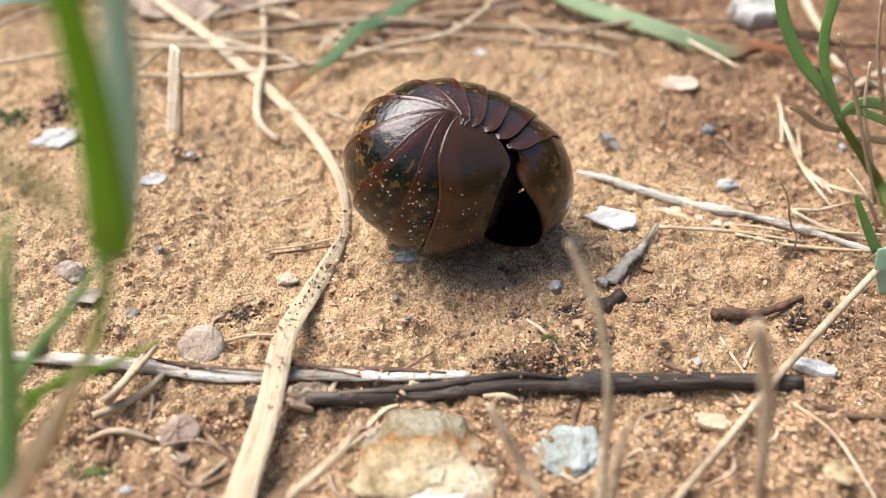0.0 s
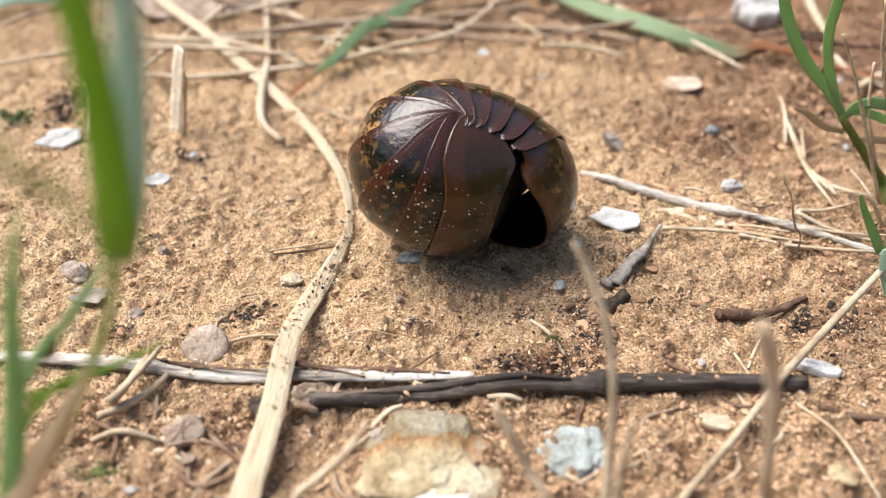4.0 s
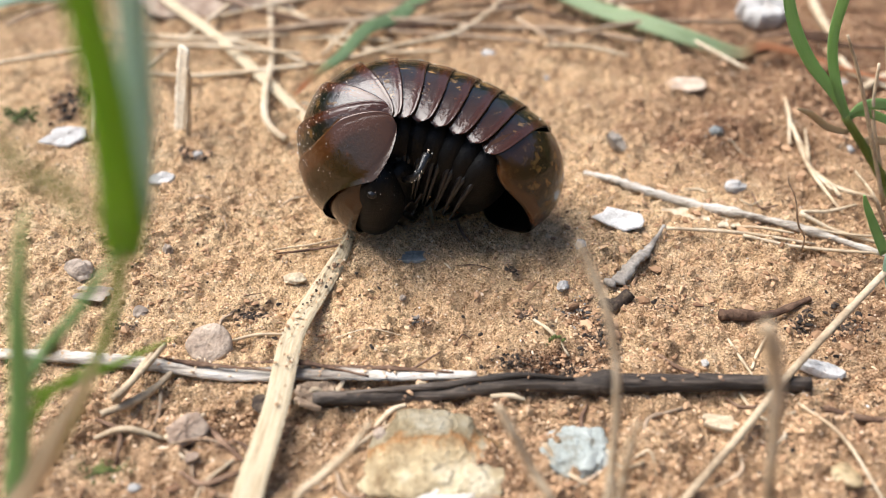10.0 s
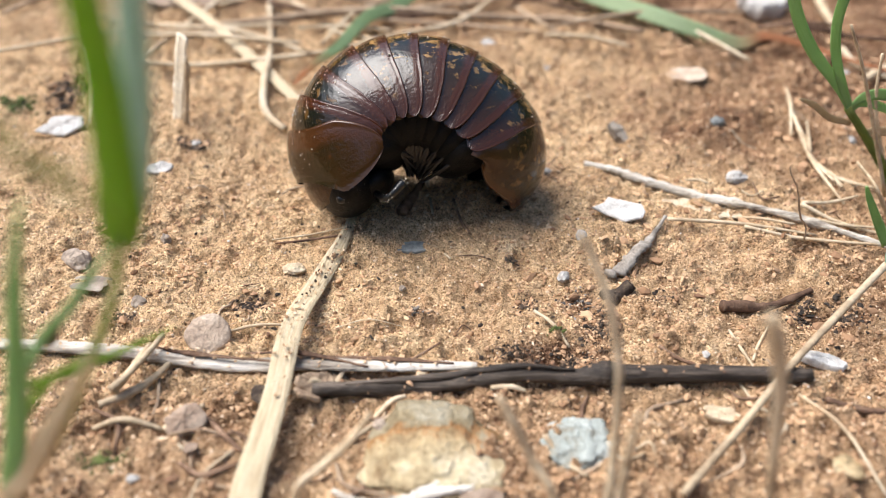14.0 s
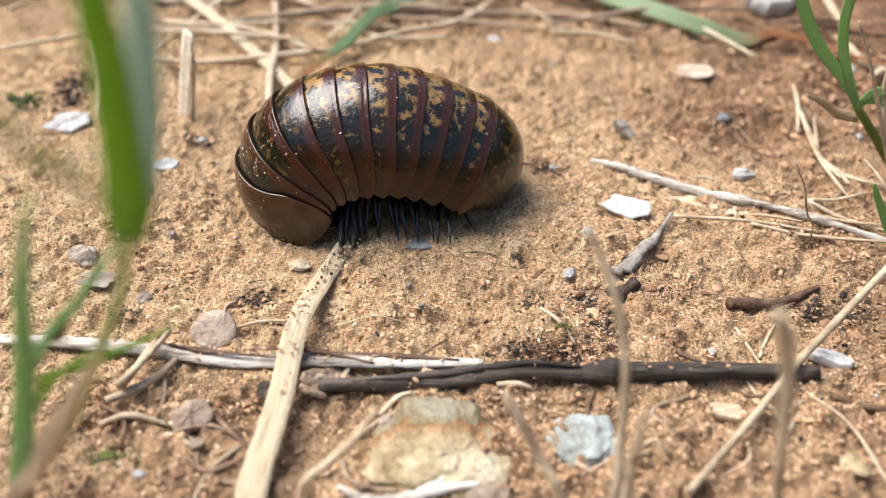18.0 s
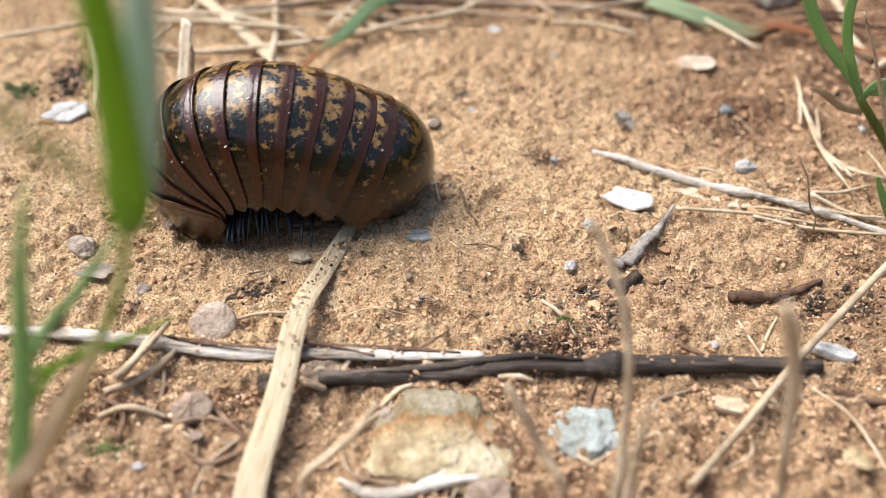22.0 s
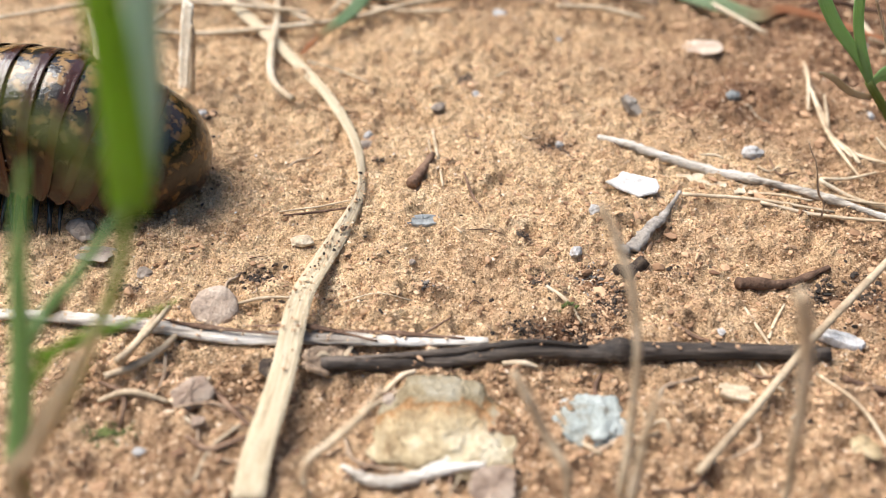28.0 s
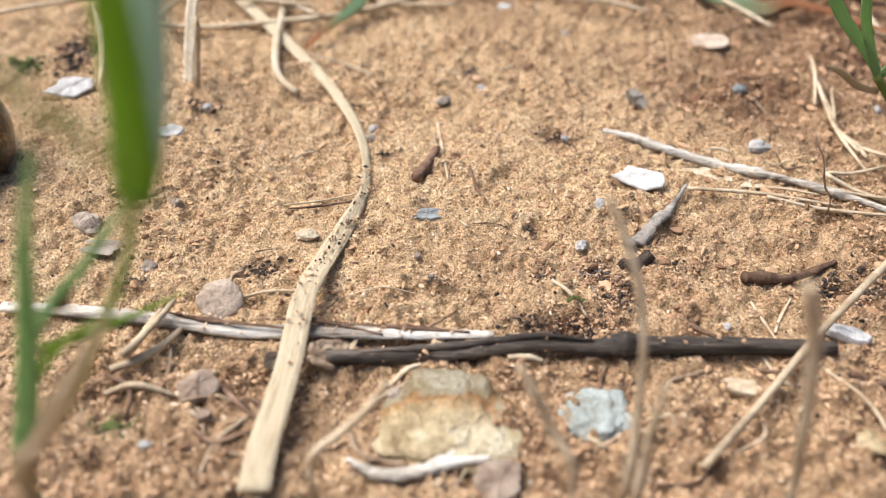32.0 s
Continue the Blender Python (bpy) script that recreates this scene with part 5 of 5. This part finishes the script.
tuft_blade("grass_blade", [(-0.0224, -0.0600, 0.0445), (-0.0219, -0.0600, 0.0467), (-0.0213, -0.0600, 0.0511), (-0.0208, -0.0600, 0.0565), (-0.0207, -0.0600, 0.0604), (-0.0207, -0.0600, 0.0633), (-0.0208, -0.0600, 0.0663)], [0.00200, 0.00283, 0.00249, 0.00221, 0.00207, 0.00193, 0.00138], M_grass, facing=(0.2, -0.8, 0.6), fold=0.1, n=30)
# pale right side of the main blade, its sunlit brightness put into the colour
tuft_blade("grass_blade", [(-0.0224, -0.0585, 0.0439), (-0.0212, -0.0585, 0.0479), (-0.0201, -0.0585, 0.0526), (-0.0191, -0.0585, 0.0576), (-0.0185, -0.0585, 0.0618), (-0.0180, -0.0585, 0.0655)], [0.0015, 0.0021, 0.0023, 0.0022, 0.0020, 0.0017], M_grasspale, facing=(-0.1, -0.8, 0.6), fold=0.1, n=26)
tuft_blade("stalk", [(-0.0223, -0.0600, 0.0451), (-0.0238, -0.0600, 0.0403), (-0.0258, -0.0600, 0.0360), (-0.0282, -0.0600, 0.0318), (-0.0311, -0.0600, 0.0266), (-0.0348, -0.0600, 0.0209), (-0.0384, -0.0600, 0.0146)], [0.00076, 0.00069, 0.00069, 0.00090, 0.00117, 0.00117, 0.00097], leaf("grass_stalk_skin", (0.24, 0.36, 0.05), (0.36, 0.48, 0.1), (0.5, 0.58, 0.2), (0.4, 0.7, (0.72, 0.56, 0.38))), facing=(0, -0.7, 0.8), fold=0.2, thick=0.0006, n=26)
tuft_blade("grass_blade", [(-0.0269, -0.0520, 0.0386), (-0.0286, -0.0530, 0.0364), (-0.0310, -0.0540, 0.0334), (-0.0334, -0.0550, 0.0310), (-0.0354, -0.0570, 0.0280), (-0.0368, -0.0580, 0.0250)], [0.00017, 0.00069, 0.00086, 0.00090, 0.00083, 0.00069], M_grassblue, facing=(0, -1, 0.4), n=20)
tuft_blade("grass_blade", [(-0.0279, -0.0600, 0.0484), (-0.0293, -0.0600, 0.0448), (-0.0311, -0.0600, 0.0393), (-0.0330, -0.0600, 0.0324), (-0.0354, -0.0600, 0.0246), (-0.0386, -0.0600, 0.0146)], [0.00021, 0.00076, 0.00131, 0.00173, 0.00193, 0.00152], M_grassblue, facing=(0, -0.8, 0.6), n=20)
tuft_blade("grass_blade", [(-0.0282, -0.0420, 0.0203), (-0.0297, -0.0470, 0.0228), (-0.0323, -0.0500, 0.0235), (-0.0345, -0.0530, 0.0246), (-0.0357, -0.0560, 0.0266)], [0.00010, 0.00048, 0.00062, 0.00069, 0.00062], M_grass, facing=(0, -1, 0.8), n=20)
tuft_blade("grass_blade", [(-0.0239, -0.0690, 0.0594), (-0.0222, -0.0690, 0.0570), (-0.0206, -0.0690, 0.0555), (-0.0195, -0.0680, 0.0533), (-0.0190, -0.0660, 0.0498)], [0.0002, 0.00026, 0.00026, 0.00024, 0.0002], leaf("olive_blade", (0.2, 0.3, 0.04), (0.3, 0.42, 0.08), (0.4, 0.5, 0.14)), facing=(0, -0.5, 1), n=20)
tuft_blade("grass_blade", [(-0.0279, -0.0580, 0.0322), (-0.0317, -0.0580, 0.0297), (-0.0345, -0.0580, 0.0264), (-0.0372, -0.0580, 0.0221)], [0.00048, 0.00069, 0.00076, 0.00069], M_grass, facing=(0, -1, 0.5), n=16)
tuft_blade("sheath", [(-0.0262, -0.0610, 0.0352), (-0.0295, -0.0610, 0.0301), (-0.0323, -0.0610, 0.0258), (-0.0355, -0.0610, 0.0207), (-0.0381, -0.0610, 0.0161)], [0.00035, 0.00138, 0.00200, 0.00200, 0.00159], M_sheath, facing=(0, -0.5, 1), fold=0.15, n=16)
verts, faces, r = [], [], random.Random(12)
for p in curve([(-0.0238, -0.0690, 0.0597), (-0.0221, -0.0690, 0.0574), (-0.0206, -0.0690, 0.0557), (-0.0197, -0.0680, 0.0538)], 150):
    for _ in range(1):
        add_lump(verts, faces, p.x + r.gauss(0, 0.0007), p.y + r.gauss(0, 0.0004), p.z + r.gauss(0, 0.0005), 0.00016 * (0.5 + r.random()), r)
me = bpy.data.meshes.new("seed_head")
me.from_pydata(verts, [], faces)
me.materials.append(leaf("seed_head_green", (0.22, 0.27, 0.06), (0.34, 0.37, 0.12), (0.46, 0.46, 0.2)))
seed_head = new("seed_head", me)
seed_head.parent = tuft
part("dead_flower", stone_mesh(0.0006, 0.0005, 0.0018, 77, 3, 0.8), M_twig, tuft).matrix_basis = Matrix.Translation((-0.0343, -0.0520, 0.0290)) @ pose(0, 0, 0, 0, 20, 0)

# ---- brown cut stems standing close to the camera ----
for k, (pts, rad) in enumerate((
        ([(0.0153, -0.0540, 0.0088), (0.0155, -0.0520, 0.0141), (0.0154, -0.0500, 0.0213), (0.0142, -0.0480, 0.0280), (0.0124, -0.0460, 0.0323), (0.0110, -0.0450, 0.0348)], [13, 12, 10, 11, 11, 7]),
        ([(0.0296, -0.0570, 0.0095), (0.0282, -0.0570, 0.0187), (0.0267, -0.0570, 0.0273), (0.0252, -0.0570, 0.0325), (0.0239, -0.0570, 0.0359)], [11, 13, 16, 18, 14]),
        ([(0.0100, -0.0540, 0.0088), (0.0078, -0.0520, 0.0124), (0.0060, -0.0510, 0.0162), (0.0043, -0.0500, 0.0193)], [12, 12, 13, 8]),
        ([(0.0158, -0.0560, 0.0116), (0.0157, -0.0560, 0.0174), (0.0159, -0.0560, 0.0238)], [15, 14, 6]),
        ([(-0.0157, -0.0520, 0.0070), (-0.0127, -0.0510, 0.0102), (-0.0101, -0.0500, 0.0125), (-0.0080, -0.0490, 0.0155)], [11, 12, 11, 7]))):
    stem("dry_grass", rooted(pts), [q * 0.000038 for q in [*rad[:1], *rad]], M_straw, "brown dry grass stem standing in the soil", "grass stem", "dry upright stems", free=True, n=24, rough=0.2)

# ---- grass tuft at the right edge ----
side = tagged(new("grass_tuft"), "green grass tuft with yellowed lower leaves and dry straws", "grass")
for pts, w, mat in (
        ([(0.0637, 0.0162, 0.0138), (0.0603, 0.0162, 0.0185), (0.0552, 0.0162, 0.0238), (0.0517, 0.0162, 0.0288), (0.0494, 0.0162, 0.0336), (0.0478, 0.0162, 0.0386)], [0.0009, 0.0016, 0.0019, 0.0019, 0.0017, 0.0012], M_grassblue),
        ([(0.0640, 0.0162, 0.0135), (0.0610, 0.0162, 0.0185), (0.0585, 0.0162, 0.0238), (0.0573, 0.0162, 0.0288), (0.0573, 0.0162, 0.0336), (0.0571, 0.0162, 0.0386)], [0.001008, 0.00144, 0.001584, 0.001584, 0.001728, 0.00144], M_grassblue),
        ([(0.0634, 0.0162, 0.0145), (0.0651, 0.0162, 0.0165), (0.0681, 0.0162, 0.0169), (0.0726, 0.0162, 0.0156)], [0.00072, 0.001584, 0.001872, 0.00144], M_grassblue),
        ([(0.0635, 0.0162, 0.0138), (0.0646, 0.0162, 0.0153), (0.0673, 0.0162, 0.0151), (0.0736, 0.0162, 0.0125)], [0.00072, 0.001152, 0.00144, 0.001152], M_grassblue),
        ([(0.0643, 0.0162, 0.0118), (0.0607, 0.0162, 0.0128), (0.0574, 0.0162, 0.0151), (0.0549, 0.0162, 0.0161)], [0.000864, 0.001152, 0.001008, 0.00036], M_sheath),
        ([(0.0669, -0.0008, 0.0002), (0.0642, -0.0008, 0.0045), (0.0617, -0.0008, 0.0086), (0.0605, -0.0008, 0.0109)], [0.001584, 0.00144, 0.001008, 0.00036], M_grassblue),
        ([(0.0609, -0.0119, 0.0092), (0.0613, -0.0119, 0.0062), (0.0632, -0.0119, 0.0011)], [0.00216, 0.00216, 0.00144], M_grasspale),
        ([(0.0663, 0.0162, 0.0094), (0.0687, 0.0162, 0.0104), (0.0735, 0.0162, 0.0099)], [0.00108, 0.00144, 0.00144], M_sheath)):
    blade("grass_blade", pts, w, mat, "", "", free=True, parent=side, facing=(0, -1, 0.3), n=20, fold=0.2)
part("stalk", tube_mesh([(0.0630, 0.0162, 0.0146), (0.0670, 0.0162, 0.0099), (0.0706, 0.0162, 0.0056), (0.0745, 0.0162, 0.0006), (0.0724, 0.0063, 0.0000)], [0.0006, 0.0007, 0.0008, 0.0009, 0.0009], 16, 8, 0.1), leaf("tuft_stalk", (0.14, 0.2, 0.04), (0.25, 0.3, 0.08), (0.4, 0.42, 0.16)), side)
for pts in (([(0.0578, 0.0128, 0.0298), (0.0613, 0.0128, 0.0235), (0.0659, 0.0128, 0.0139), (0.0721, 0.0125, 0.0002)]), ([(0.0676, 0.0162, 0.0045), (0.0659, 0.0063, 0.0065), (0.0700, 0.0060, 0.0002)]), ([(0.0656, 0.0162, 0.0238), (0.0673, 0.0162, 0.0151), (0.0719, 0.0162, 0.0045)]), ([(0.0643, 0.0162, 0.0336), (0.0666, 0.0162, 0.0247), (0.0714, 0.0162, 0.0130)])):
    part("dry_straw", tube_mesh(pts, [0.0002, 0.0003, 0.00035], 16, 7, 0.1), M_straw, side)
for k, pts in enumerate(([(0.0666, 0.0471), (0.0649, 0.0368), (0.0642, 0.0274), (0.0644, 0.0198), (0.0658, 0.0125)], [(0.0648, 0.0396), (0.0652, 0.0311), (0.0648, 0.0255), (0.0657, 0.0180)], [(0.0680, 0.0390), (0.0655, 0.0305), (0.0647, 0.0265)], [(0.0648, 0.0255), (0.0673, 0.0198), (0.0720, 0.0154)], [(0.0670, 0.0495), (0.0651, 0.0412), (0.0634, 0.0336)], [(0.0665, 0.0217), (0.0667, 0.0180), (0.0667, 0.0166)])):
    stem("root_hair", pts, [0.0002, 0.00035, 0.00035, 0.0002], M_straw, "thin dry rootlet curled on the soil", "rootlet", "dry rootlets", 0.001, n=16)
blade("dry_grass_blade", [(-0.0778, 0.0649), (-0.0728, 0.0544), (-0.0684, 0.0425), (-0.0658, 0.0321)], [0.0006, 0.0014, 0.0014, 0.0005], M_straw, "thin curved dry grass blade", "grass blade", lift=0.002, n=14)

motions()
